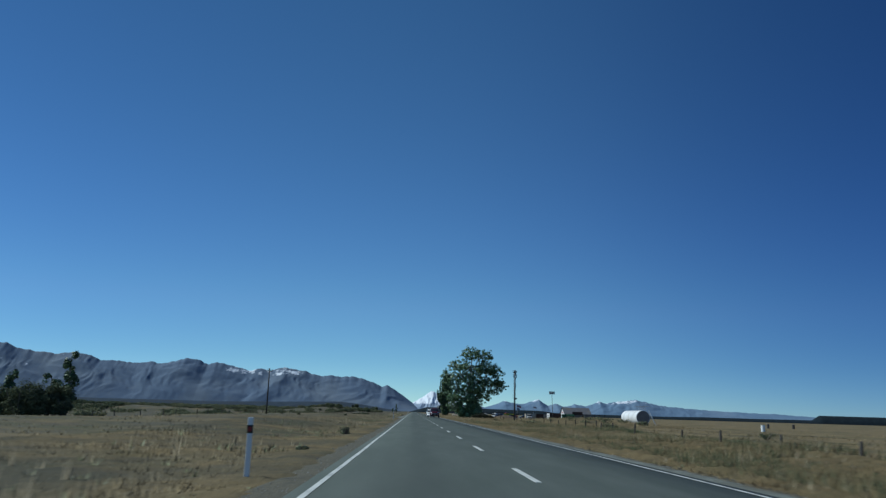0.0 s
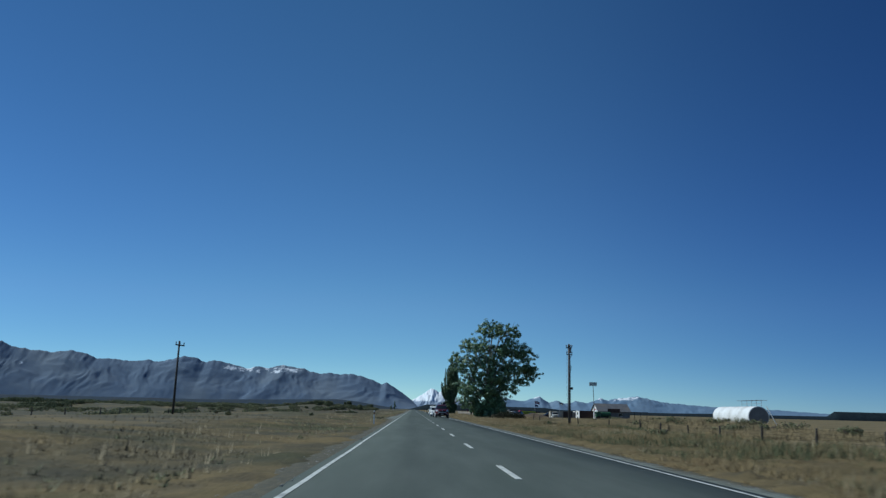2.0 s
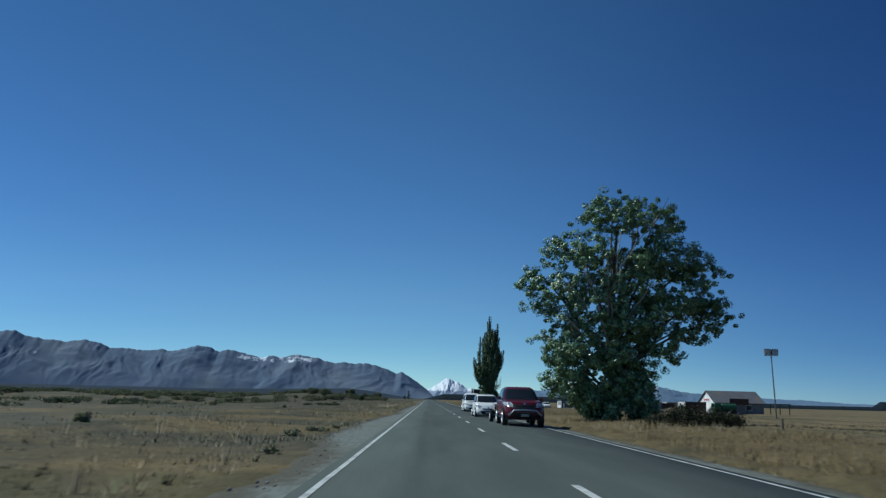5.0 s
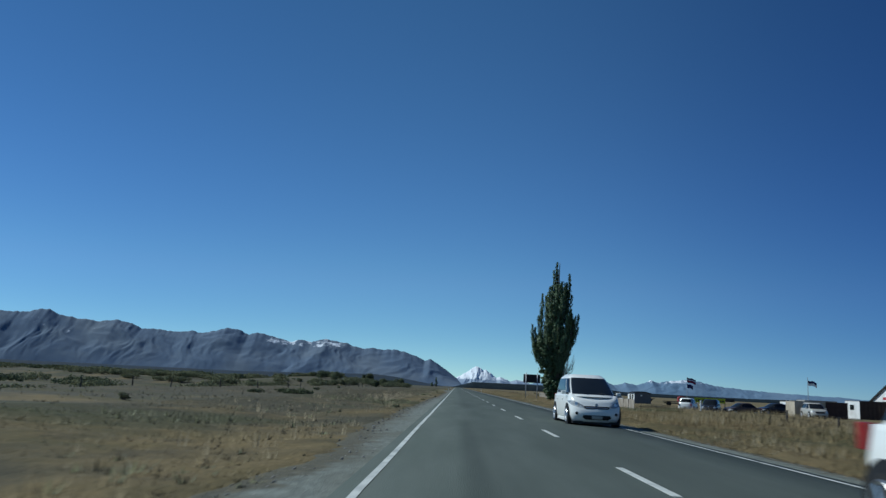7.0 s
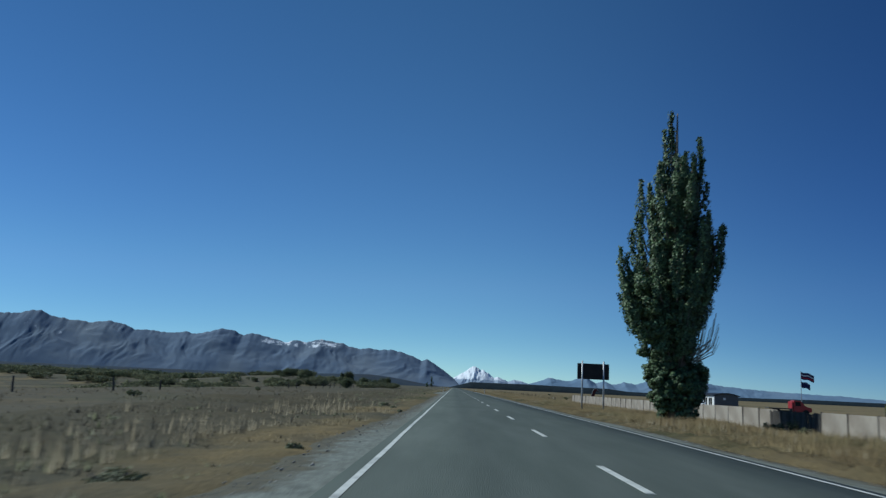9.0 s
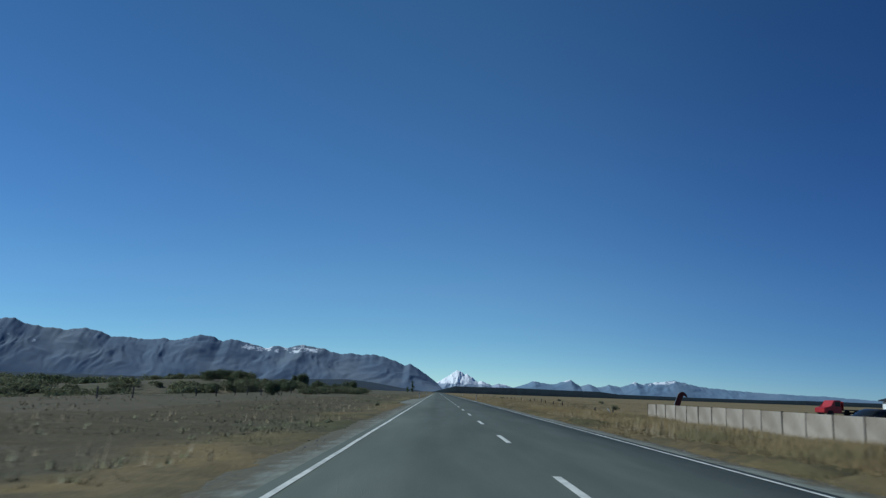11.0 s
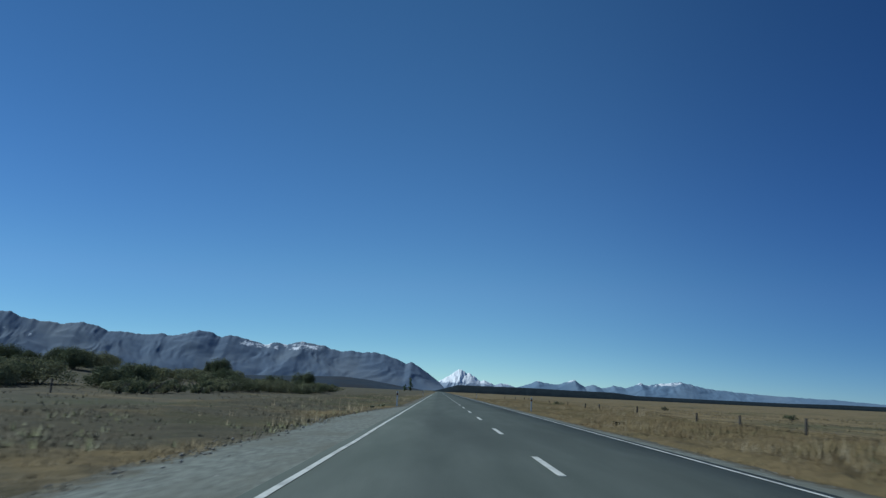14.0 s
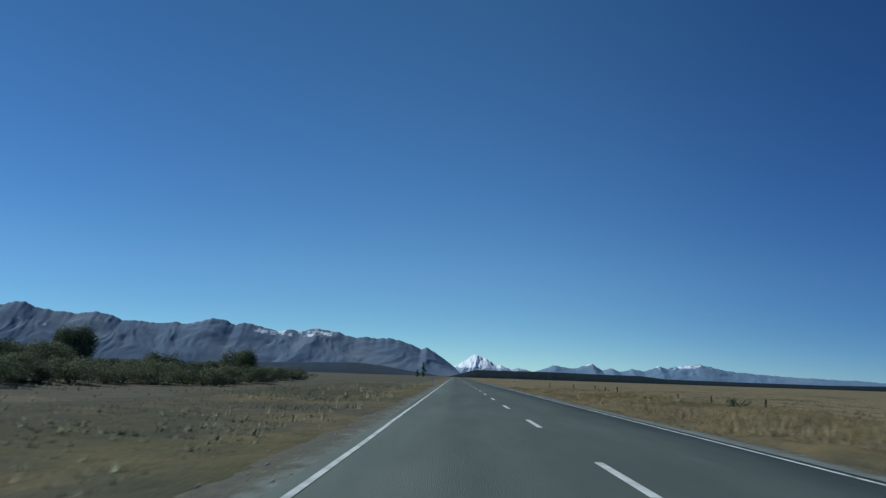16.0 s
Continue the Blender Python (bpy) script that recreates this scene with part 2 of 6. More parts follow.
soil_beyond(M["gravel"], (0.082, 0.078, 0.056), (0.120, 0.108, 0.070))
M["stone"] = mat("loose_stones", (0.30, 0.29, 0.27), (0.17, 0.17, 0.16), scale=3, rough=0.9, island=0.4)
def grassland(m, gain):
    """Gives ground and blades alike the plain's patches of gold, grey-brown and olive; the strip beside the right lane is the most golden."""
    t = m.node_tree
    target = t.nodes["Principled BSDF"].inputs["Base Color"]
    links = [k.to_socket for k in t.links if k.from_socket == target.links[0].from_socket]
    old = target.links[0].from_socket
    co, sep = t.nodes.new("ShaderNodeTexCoord"), t.nodes.new("ShaderNodeSeparateXYZ")
    t.links.new(co.outputs["Object"], sep.inputs[0])

    def ramp(value, low, high, to=1.0):
        r = t.nodes.new("ShaderNodeMapRange")
        r.inputs["From Min"].default_value, r.inputs["From Max"].default_value, r.inputs["To Max"].default_value = low, high, to
        t.links.new(value, r.inputs["Value"])
        return r.outputs[0]

    def total(x, y, sign="ADD"):
        k = t.nodes.new("ShaderNodeMath")
        k.operation = sign
        t.links.new(x, k.inputs[0])
        t.links.new(y, k.inputs[1])
        return k.outputs[0]

    def patches(scale, detail):
        n = t.nodes.new("ShaderNodeTexNoise")
        n.inputs["Scale"].default_value, n.inputs["Detail"].default_value, n.inputs["Roughness"].default_value = scale, detail, 0.62
        t.links.new(co.outputs["Object"], n.inputs["Vector"])
        return n.outputs["Fac"]

    def blend(fac, x, y, kind="MIX"):
        k = t.nodes.new("ShaderNodeMix")
        k.data_type, k.blend_type = "RGBA", kind
        for sock, val in ((k.inputs["Factor"], fac), (k.inputs[6], x), (k.inputs[7], y)):
            if isinstance(val, tuple):
                sock.default_value = (*val, 1)
            elif isinstance(val, float):
                sock.default_value = val
            else:
                t.links.new(val, sock)
        return k.outputs[2]

    g = lambda *v: tuple(gain * q for q in v)
    x = sep.outputs["X"]
    strip_of_gold = total(total(ramp(x, 3.5, 6.0, 0.26), ramp(x, 9.5, 14.0, 0.06), "SUBTRACT"), total(ramp(x, -9.0, -6.5, 0.05), ramp(x, -4.5, 3.0, 0.05), "SUBTRACT"))
    y = sep.outputs["Y"]
    worn = total(total(ramp(x, -5.8, -8.5), total(total(ramp(y, 165.0, 262.0), ramp(y, 310.0, 390.0, 0.5), "SUBTRACT"), ramp(x, -55.0, -120.0, 0.6), "SUBTRACT"), "MULTIPLY"), patches(0.045, 7), "MULTIPLY")
    dull = total(total(ramp(total(ramp(x, -6.5, -11.0), ramp(y, 180.0, 225.0), "MULTIPLY"), 0.0, 1.0, 0.035), ramp(worn, 0.1, 0.45, 0.10)), ramp(y, 225.0, 170.0, 0.03), "SUBTRACT")
    gold = ramp(total(total(patches(0.12, 5), strip_of_gold), dull, "SUBTRACT"), 0.45, 0.64)
    col = blend(gold, g(0.102, 0.095, 0.067), g(0.192, 0.150, 0.080))
    col = blend(ramp(patches(0.07, 6), 0.50, 0.66, 0.85), col, g(0.084, 0.086, 0.045))
    col = blend(ramp(patches(0.5, 6), 0.52, 0.70, 0.7), col, g(0.085, 0.076, 0.056))
    col = blend(ramp(worn, 0.20, 0.50, 0.85), col, g(0.103, 0.088, 0.058))
    col = blend(1.0, col, old, "MULTIPLY")
    for sock in links:
        t.links.new(col, sock)
    return m


M["field"] = grassland(mat("dry_grassland", (1.08, 1.06, 1.03), (0.86, 0.87, 0.88), scale=2.5, rough=1.0, c=(0.8, 0.82, 0.84), scale2=0.6, bump=0.9, bscale=3, spec=0.1), 1.02)
M["sward"] = grassland(mat("dry_grass_sward", (1.10, 1.08, 1.04), (0.84, 0.85, 0.86), scale=9, rough=1.0, c=(0.82, 0.84, 0.84), scale2=1.3, bump=1.0, bscale=14, stretch=(1, 0.6, 1), spec=0.05), 0.80)
M["sward_dull"] = grassland(mat("dull_grass_sward", (1.10, 1.08, 1.04), (0.84, 0.85, 0.86), scale=9, rough=1.0, c=(0.82, 0.84, 0.84), scale2=1.3, bump=1.0, bscale=14, stretch=(1, 0.6, 1), spec=0.05), 0.94)
M["straw"] = grassland(leafy("dry_grass_blades", (1.0, 0.98, 0.94), (0.85, 0.85, 0.82), island=0.2, trans=0.1, rough=0.8), 1.32)
M["straw_dull"] = grassland(leafy("dull_grass_blades", (1.0, 1.0, 0.98), (0.85, 0.86, 0.86), island=0.18, trans=0.1, rough=0.8), 1.5)
M["gold"] = leafy("golden_grass_blades", (0.285, 0.222, 0.108), (0.225, 0.174, 0.085), island=0.22, trans=0.1, rough=0.8)


def patchy(m, other, scale, low, high, most):
    """Lets another colour come through in soft patches."""
    t = m.node_tree
    old = t.nodes["Principled BSDF"].inputs["Base Color"].links[0].from_socket
    links = [k.to_socket for k in t.links if k.from_socket == old]
    co, n, r, mx = (t.nodes.new("ShaderNode" + kind) for kind in ("TexCoord", "TexNoise", "MapRange", "Mix"))
    n.inputs["Scale"].default_value, n.inputs["Detail"].default_value, n.inputs["Roughness"].default_value = scale, 5, 0.6
    t.links.new(co.outputs["Object"], n.inputs["Vector"])
    r.inputs["From Min"].default_value, r.inputs["From Max"].default_value, r.inputs["To Max"].default_value = low, high, most
    t.links.new(n.outputs["Fac"], r.inputs["Value"])
    mx.data_type = "RGBA"
    t.links.new(r.outputs[0], mx.inputs["Factor"])
    t.links.new(old, mx.inputs[6])
    mx.inputs[7].default_value = (*other, 1)
    for sock in links:
        t.links.new(mx.outputs[2], sock)


patchy(M["gold"], (0.185, 0.128, 0.062), 0.35, 0.44, 0.60, 0.85)
patchy(M["gold"], (0.135, 0.130, 0.062), 0.22, 0.52, 0.66, 0.8)
M["straw_pale"] = leafy("seed_heads", (0.33, 0.285, 0.19), (0.26, 0.22, 0.14), island=0.2, trans=0.1, rough=0.8)
M["weed"] = leafy("green_weeds", (0.150, 0.165, 0.080), (0.190, 0.195, 0.105), island=0.3, trans=0.1)
M["leaf"] = leafy("poplar_leaves", (0.122, 0.200, 0.085), (0.200, 0.290, 0.140), island=0.65, trans=0.08, rough=0.36, spec=0.5)
M["leaf_dark"] = leafy("lombardy_leaves", (0.072, 0.116, 0.048), (0.122, 0.170, 0.078), island=0.75, trans=0.08, rough=0.52, spec=0.3)
M["scrub"] = leafy("scrub_leaves", (0.168, 0.182, 0.100), (0.215, 0.215, 0.125), island=0.25, trans=0.25, rough=0.9, spec=0.1)
M["scrub_dark"] = leafy("dark_scrub_leaves", (0.095, 0.114, 0.063), (0.130, 0.146, 0.082), island=0.25, trans=0.25, rough=0.9, spec=0.1)
M["pine"] = mat("pine_forest", (0.010, 0.016, 0.021), (0.016, 0.024, 0.029), scale=0.2, rough=1, island=0.4, spec=0.1)
M["bramble"] = leafy("bramble_leaves", (0.034, 0.038, 0.022), (0.050, 0.050, 0.030), island=0.3, trans=0.15, rough=0.8, spec=0.1)
M["bark"] = mat("grey_bark", (0.22, 0.19, 0.15), (0.12, 0.10, 0.08), scale=4, rough=0.95, bump=0.9, bscale=12, stretch=(1, 1, 0.25))
M["bark_pale"] = mat("pale_branch_bark", (0.42, 0.40, 0.34), (0.30, 0.28, 0.23), scale=5, rough=0.9, bump=0.4, bscale=16, stretch=(1, 1, 0.25))
M["wood_grey"] = mat("weathered_wood", (0.17, 0.15, 0.125), (0.09, 0.08, 0.07), scale=3, rough=0.95, bump=0.5, bscale=20, stretch=(1, 1, 0.15), random_object=0.25)
M["wood_dark"] = mat("dark_weathered_wood", (0.055, 0.050, 0.045), (0.10, 0.09, 0.08), scale=3, rough=0.95, bump=0.5, bscale=20, stretch=(1, 1, 0.15), random_object=0.3)
M["tin_pale"] = mat("pale_corrugated_panel", (0.38, 0.335, 0.275), (0.31, 0.275, 0.225), scale=1.2, rough=0.7, c=(0.26, 0.22, 0.175), scale2=0.7, random_object=0.08)
M["white"] = mat("white_paint", (0.80, 0.80, 0.78), (0.72, 0.72, 0.70), scale=1.5, rough=0.5, c=(0.60, 0.59, 0.56), scale2=0.6)
M["car_white"] = mat("white_car_paint", (0.82, 0.82, 0.78), (0.78, 0.78, 0.74), scale=2, rough=0.22, spec=0.5)
M["car_red"] = mat("dark_red_car_paint", (0.100, 0.008, 0.012), (0.082, 0.007, 0.010), scale=2, rough=0.2, spec=0.5)
M["car_dark"] = mat("black_car_paint", (0.018, 0.019, 0.022), (0.025, 0.026, 0.03), scale=2, rough=0.25, spec=0.5)
M["car_brown"] = mat("dark_brown_car_paint", (0.055, 0.035, 0.03), (0.04, 0.028, 0.025), scale=2, rough=0.3, spec=0.5)
M["car_beige"] = mat("pale_beige_car_paint", (0.42, 0.40, 0.35), (0.37, 0.35, 0.31), scale=2, rough=0.3, spec=0.5)
M["glass"] = mat("dark_car_glass", (0.010, 0.012, 0.014), (0.014, 0.016, 0.018), scale=1, rough=0.06, spec=0.22)
M["plate"] = mat("plain_plate", (0.42, 0.42, 0.40), (0.36, 0.36, 0.34), scale=8, rough=0.5)
M["lens"] = mat("lamp_lens", (0.50, 0.52, 0.53), (0.16, 0.17, 0.18), scale=9, rough=0.08, spec=0.6)
M["rubber"] = mat("tyre_rubber", (0.018, 0.018, 0.019), (0.03, 0.03, 0.03), scale=8, rough=0.9)
M["trim_black"] = mat("black_plastic", (0.014, 0.014, 0.015), (0.022, 0.022, 0.024), scale=6, rough=0.55)
M["alloy"] = mat("alloy_metal", (0.62, 0.63, 0.64), (0.52, 0.53, 0.54), scale=8, rough=0.3, metal=0.9)
M["steel"] = mat("galvanised_steel", (0.50, 0.51, 0.52), (0.38, 0.39, 0.40), scale=5, rough=0.5, metal=0.6)
M["roof_grey"] = mat("grey_iron_roof", (0.135, 0.135, 0.14), (0.10, 0.10, 0.105), scale=1, rough=0.6, c=(0.15, 0.135, 0.12), scale2=0.4)
M["wall_grey"] = mat("grey_weatherboard", (0.20, 0.20, 0.20), (0.15, 0.15, 0.15), scale=1, rough=0.8)
M["hut_grey"] = mat("dark_grey_boards", (0.105, 0.110, 0.120), (0.13, 0.135, 0.14), scale=1.5, rough=0.8)
M["brown"] = mat("brown_board", (0.075, 0.045, 0.035), (0.055, 0.034, 0.028), scale=2, rough=0.8)
M["green"] = mat("green_paint", (0.035, 0.10, 0.05), (0.028, 0.075, 0.04), scale=2, rough=0.5)
M["beige"] = mat("beige_container_paint", (0.50, 0.44, 0.34), (0.42, 0.37, 0.29), scale=1, rough=0.6, c=(0.36, 0.30, 0.22), scale2=0.5)
M["sign_back"] = mat("dark_sign_back", (0.022, 0.020, 0.022), (0.034, 0.030, 0.032), scale=2, rough=0.6)
M["sign_face"] = mat("green_sign_face", (0.02, 0.14, 0.08), (0.025, 0.12, 0.07), scale=2, rough=0.4)
M["yellow"] = mat("yellow_banner", (0.50, 0.52, 0.03), (0.42, 0.46, 0.03), scale=2, rough=0.6)
M["flag_blue"] = mat("navy_flag_cloth", (0.018, 0.025, 0.085), (0.025, 0.03, 0.10), scale=3, rough=0.9)
M["flag_red"] = mat("red_flag_cloth", (0.40, 0.03, 0.04), (0.34, 0.03, 0.04), scale=3, rough=0.9)
M["banner_red"] = mat("dark_red_banner_cloth", (0.10, 0.03, 0.03), (0.075, 0.025, 0.025), scale=3, rough=0.9)
M["red"] = mat("red_truck_paint", (0.36, 0.02, 0.025), (0.28, 0.018, 0.02), scale=2, rough=0.35, spec=0.5)
M["orange"] = mat("amber_lens", (0.55, 0.12, 0.01), (0.5, 0.1, 0.01), scale=9, rough=0.2)
M["reflector"] = mat("red_reflector", (0.25, 0.02, 0.02), (0.2, 0.02, 0.02), scale=9, rough=0.3)
M["earth"] = mat("heaped_earth", (0.12, 0.085, 0.05), (0.075, 0.055, 0.035), scale=1.2, rough=1, bump=0.9, bscale=5)
# the blue-grey of distance haze is put into these rock colours
M["range"] = mountain("hazed_blue_range", (0.113, 0.153, 0.218), (0.134, 0.174, 0.233), (0.162, 0.196, 0.240), 120, 188, 0.46, (-1120, -560))
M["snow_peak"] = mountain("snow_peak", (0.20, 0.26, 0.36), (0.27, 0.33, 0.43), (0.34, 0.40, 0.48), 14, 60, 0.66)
# paler and bluer than the near range: more haze mixed into its colour
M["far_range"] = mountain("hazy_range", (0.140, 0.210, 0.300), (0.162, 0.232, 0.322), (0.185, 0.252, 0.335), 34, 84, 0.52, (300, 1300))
# dark woods, with the blue of distance haze put into their colour
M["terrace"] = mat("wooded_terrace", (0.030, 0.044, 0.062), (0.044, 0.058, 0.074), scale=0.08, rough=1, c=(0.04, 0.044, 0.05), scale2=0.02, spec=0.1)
M["wire"] = mat("wire", (0.05, 0.05, 0.05), (0.07, 0.07, 0.07), scale=5, rough=0.6)


# ---- building helpers ----
def part(name, bm, material, parent=None, label="", smooth=False):
    """Links a bmesh as one mesh object under a thing or a part."""
    me = bpy.data.meshes.new(name)
    bm.normal_update()
    if smooth:
        for fc in bm.faces:
            fc.smooth = True
    bm.to_mesh(me)
    bm.free()
    me.materials.append(material)
    ob = new(name, me)
    ob.parent = parent
    if label:
        ob["label"] = label
    return ob


def thing(name, label, category, at=(0, 0, 0), turn=0.0, group="", kind=""):
    ob = new(name)
    ob.empty_display_size = 0.2
    ob.matrix_world = pose(*at, 0, 0, turn)
    return tagged(ob, label, category, group, kind)


def raw(name, verts, faces, material, parent=None, smooth=False, normals=None):
    """A mesh from arrays of corners and of faces that all have as many corners."""
    verts, faces = np.asarray(verts, np.float32), np.asarray(faces, np.int32)
    me = bpy.data.meshes.new(name)
    n, k = faces.shape
    me.vertices.add(len(verts))
    me.vertices.foreach_set("co", verts.ravel())
    me.loops.add(n * k)
    me.loops.foreach_set("vertex_index", faces.ravel())
    me.polygons.add(n)
    me.polygons.foreach_set("loop_start", np.arange(0, n * k, k, dtype=np.int32))
    if smooth:
        me.polygons.foreach_set("use_smooth", np.ones(n, dtype=bool))
    me.update(calc_edges=True)
    if normals is not None:
        me.normals_split_custom_set_from_vertices(normals.tolist())
    me.materials.append(material)
    ob = new(name, me)
    ob.parent = parent
    return ob


def box(bm, x0, x1, y0, y1, z0, z1, bev=0.0):
    made = bmesh.ops.create_cube(bm, size=1, matrix=Matrix.LocRotScale(((x0 + x1) / 2, (y0 + y1) / 2, (z0 + z1) / 2), None, (x1 - x0, y1 - y0, z1 - z0)))
    if bev:
        edges = list({e for v in made["verts"] for e in v.link_edges})
        bmesh.ops.bevel(bm, geom=edges, offset=bev, segments=2, affect="EDGES", profile=0.5)
    return bm


def boxed(*a, bev=0.0):
    return box(bmesh.new(), *a, bev=bev)


def tube(bm, pts, radii, sides=8):
    """A tapered tube along points."""
    rings = []
    pts = [Vector(p) for p in pts]
    for i, p in enumerate(pts):
        d = (pts[min(i + 1, len(pts) - 1)] - pts[max(i - 1, 0)]).normalized()
        u = d.cross(Vector((0.3, 1, 0.1)) if abs(d.y) < 0.9 else Vector((1, 0, 0))).normalized()
        v = d.cross(u)
        r = radii[i] if isinstance(radii, (list, tuple)) else radii
        rings.append([bm.verts.new(p + (u * math.cos(k * math.tau / sides) + v * math.sin(k * math.tau / sides)) * r) for k in range(sides)])
    for a, b in zip(rings, rings[1:]):
        for k in range(sides):
            bm.faces.new((a[k], a[(k + 1) % sides], b[(k + 1) % sides], b[k]))
    bm.faces.new(rings[0][::-1])
    bm.faces.new(rings[-1])
    return bm


def disc(bm, c, axis, r, h, sides=20, r2=None):
    a = Vector(axis).normalized()
    c = Vector(c)
    return tube(bm, [c - a * h / 2, c + a * h / 2], [r, r if r2 is None else r2], sides)


def leaves(name, pts, size, material, parent, rng, facing, aspect=0.75):
    """Folded leaves, one at each point, with the facings given."""
    n = len(pts)
    nn = facing / np.linalg.norm(facing, axis=1)[:, None]
    d = np.cross(nn, rng.normal(size=(n, 3)))
    d /= np.linalg.norm(d, axis=1)[:, None]
    e = np.cross(nn, d)
    s = (size * rng.uniform(0.65, 1.35, n))[:, None]
    v = np.stack([pts - d * s * 0.5, pts + e * s * 0.5 * aspect + nn * s * 0.1, pts + d * s * 0.5, pts - e * s * 0.5 * aspect + nn * s * 0.1], 1)
    i = np.arange(n)[:, None] * 4
    f = np.concatenate([i + np.array([0, 1, 2]), i + np.array([0, 2, 3])])
    return raw(name, v.reshape(-1, 3), f, material, parent)


# ---- the lie of the land ----
def sstep(a, b, v):
    t = np.clip((v - a) / (b - a), 0, 1)
    return t * t * (3 - 2 * t)


def rough_noise(x, y, s, seed=0.0):
    """Smooth waves in several directions, between about -1 and 1."""
    r = 0
    for k, (u, v, w) in enumerate(((1, 0.3, 0.0), (-0.4, 1.1, 1.7), (0.9, -0.8, 4.1), (0.2, 1.9, 2.2), (1.7, 0.6, 5.3), (-1.5, 1.3, 0.6))):
        r = r + np.sin((u * x + v * y) * s + w + seed * (k + 1)) / (1 + 0.3 * k)
    return r / 2.6


def land(x, y):
    x, y = np.asarray(x, float), np.asarray(y, float)
    ax = np.abs(x)
    z = -CROWN * np.minimum(ax, 3.4) / (W / 2) - 0.07
    z = z * sstep(7.5, 3.4, ax) + sstep(3.4, 7.5, ax) * -0.32
    z = z + sstep(6, 14, ax) * 0.16
    away = sstep(5.5, 16, ax)
    z = z + away * (0.10 * rough_noise(x, y, 0.21) + 0.06 * rough_noise(x, y, 0.6, 2.0))
    left = sstep(-8, -20, x)
    z = z + left * (0.22 * rough_noise(x, y, 0.075, 1.0)) * sstep(700, 400, y)
    z = z + 0.35 * np.exp(-((x + 16) / 7) ** 2 - ((y - 66) / 9) ** 2)
    z = z - 2.6 * sstep(-27, -54, x) * sstep(425, 385, y) * sstep(900, 600, -x)
    z = z - 0.30 * sstep(8.5, 13, x) * sstep(62, 46, x) * sstep(226, 242, y) * sstep(356, 338, y)
    z = z - 0.25 * np.exp(-((x - 25) / 5) ** 2 - ((y - 266) / 9) ** 2)
    z = z + 2.4 * np.exp(-((x + 50) / 17) ** 2 - ((y - 445) / 42) ** 2)
    z = z + 0.55 * np.exp(-((x - 25) / 3.5) ** 2 - ((y - 124) / 24) ** 4)
    z = z - 0.16 * sstep(-10, -18, x) * sstep(350, 378, y) * sstep(540, 480, y)
    return z


def lz(x, y):
    return float(land(x, y))


def spread(lo, hi, fine_lo, fine_hi, step, grow=1.25):
    mid = list(np.arange(fine_lo, fine_hi + step, step))
    s, v = step, fine_hi
    while v < hi:
        s *= grow
        v += s
        mid.append(v)
    s, v = step, fine_lo
    while v > lo:
        s *= grow
        v -= s
        mid.insert(0, v)
    return np.array(mid)


gx, gy = spread(-7000, 7000, -62, 62, 1.0), spread(-900, 5400, -15, 560, 2.0)
X, Y = np.meshgrid(gx, gy)
Z = land(X, Y)
nx, ny = len(gx), len(gy)
idx = np.arange(nx * ny).reshape(ny, nx)
quads = np.stack([idx[:-1, :-1], idx[:-1, 1:], idx[1:, 1:], idx[1:, :-1]], -1).reshape(-1, 4)
ground = raw("ground", np.stack([X, Y, Z], -1).reshape(-1, 3), quads, M["field"], smooth=True)
tagged(ground, "flat dry golden-brown grassland plain beside the highway", "ground", kind="structure")


# ---- the road ----
def strip(name, xs, zs, y0, y1, step, material, parent, wobble=0.0):
    """A strip along the road with the given cross-section."""
    ys = np.arange(y0, y1 + step, step)
    wob = wobble * (rough_noise(ys, ys * 0.3, 0.35) + 0.6 * rough_noise(ys, ys * 0.2, 1.3, 1.0))
    v = np.array([[xx + (wob[j] if i in (0, len(xs) - 1) and wobble else 0), yy, zz] for j, yy in enumerate(ys) for i, (xx, zz) in enumerate(zip(xs, zs))])
    n = len(xs)
    k = np.arange(n * len(ys)).reshape(len(ys), n)
    q = np.stack([k[:-1, :-1], k[:-1, 1:], k[1:, 1:], k[1:, :-1]], -1).reshape(-1, 4)
    return raw(name, v, q, material, parent)


road = thing("road", "straight two-lane grey chipseal highway with a cambered surface", "road", kind="structure")


def camber(x):
    return -CROWN * abs(x) / (W / 2)


HALF = 3.62
strip("carriageway", [-HALF - 0.06, -HALF, -1.7, 0, 1.7, HALF, HALF + 0.06],
      [camber(HALF) - 0.12, camber(HALF), camber(1.7), 0, camber(1.7), camber(HALF), camber(HALF) - 0.12], -260, 1240, 4.0, M["asphalt"], road, 0.0)
for side in (-1, 1):
    a, b = side * (W / 2 - 0.048), side * (W / 2 + 0.048)
    a, b = min(a, b), max(a, b)
    ob = strip("edge_line", [a, b], [camber(a) + 0.006, camber(b) + 0.006], -120, 1100, 2.0, M["paint"], road, 0.012)
    ob["label"] = "continuous white painted edge line"

bm = boxed(-0.052, 0.052, 0, 3.0, 0.0, 0.007)
dash = part("centre_dash", bm, M["paint"], road, "white painted centre line dash")
for k in range(-11, 91):
    d = dash if k == -11 else new("centre_dash", dash.data)
    d.parent = road
    d.location = (0, 10.0 * k, 0)
    d["label"] = dash["label"]


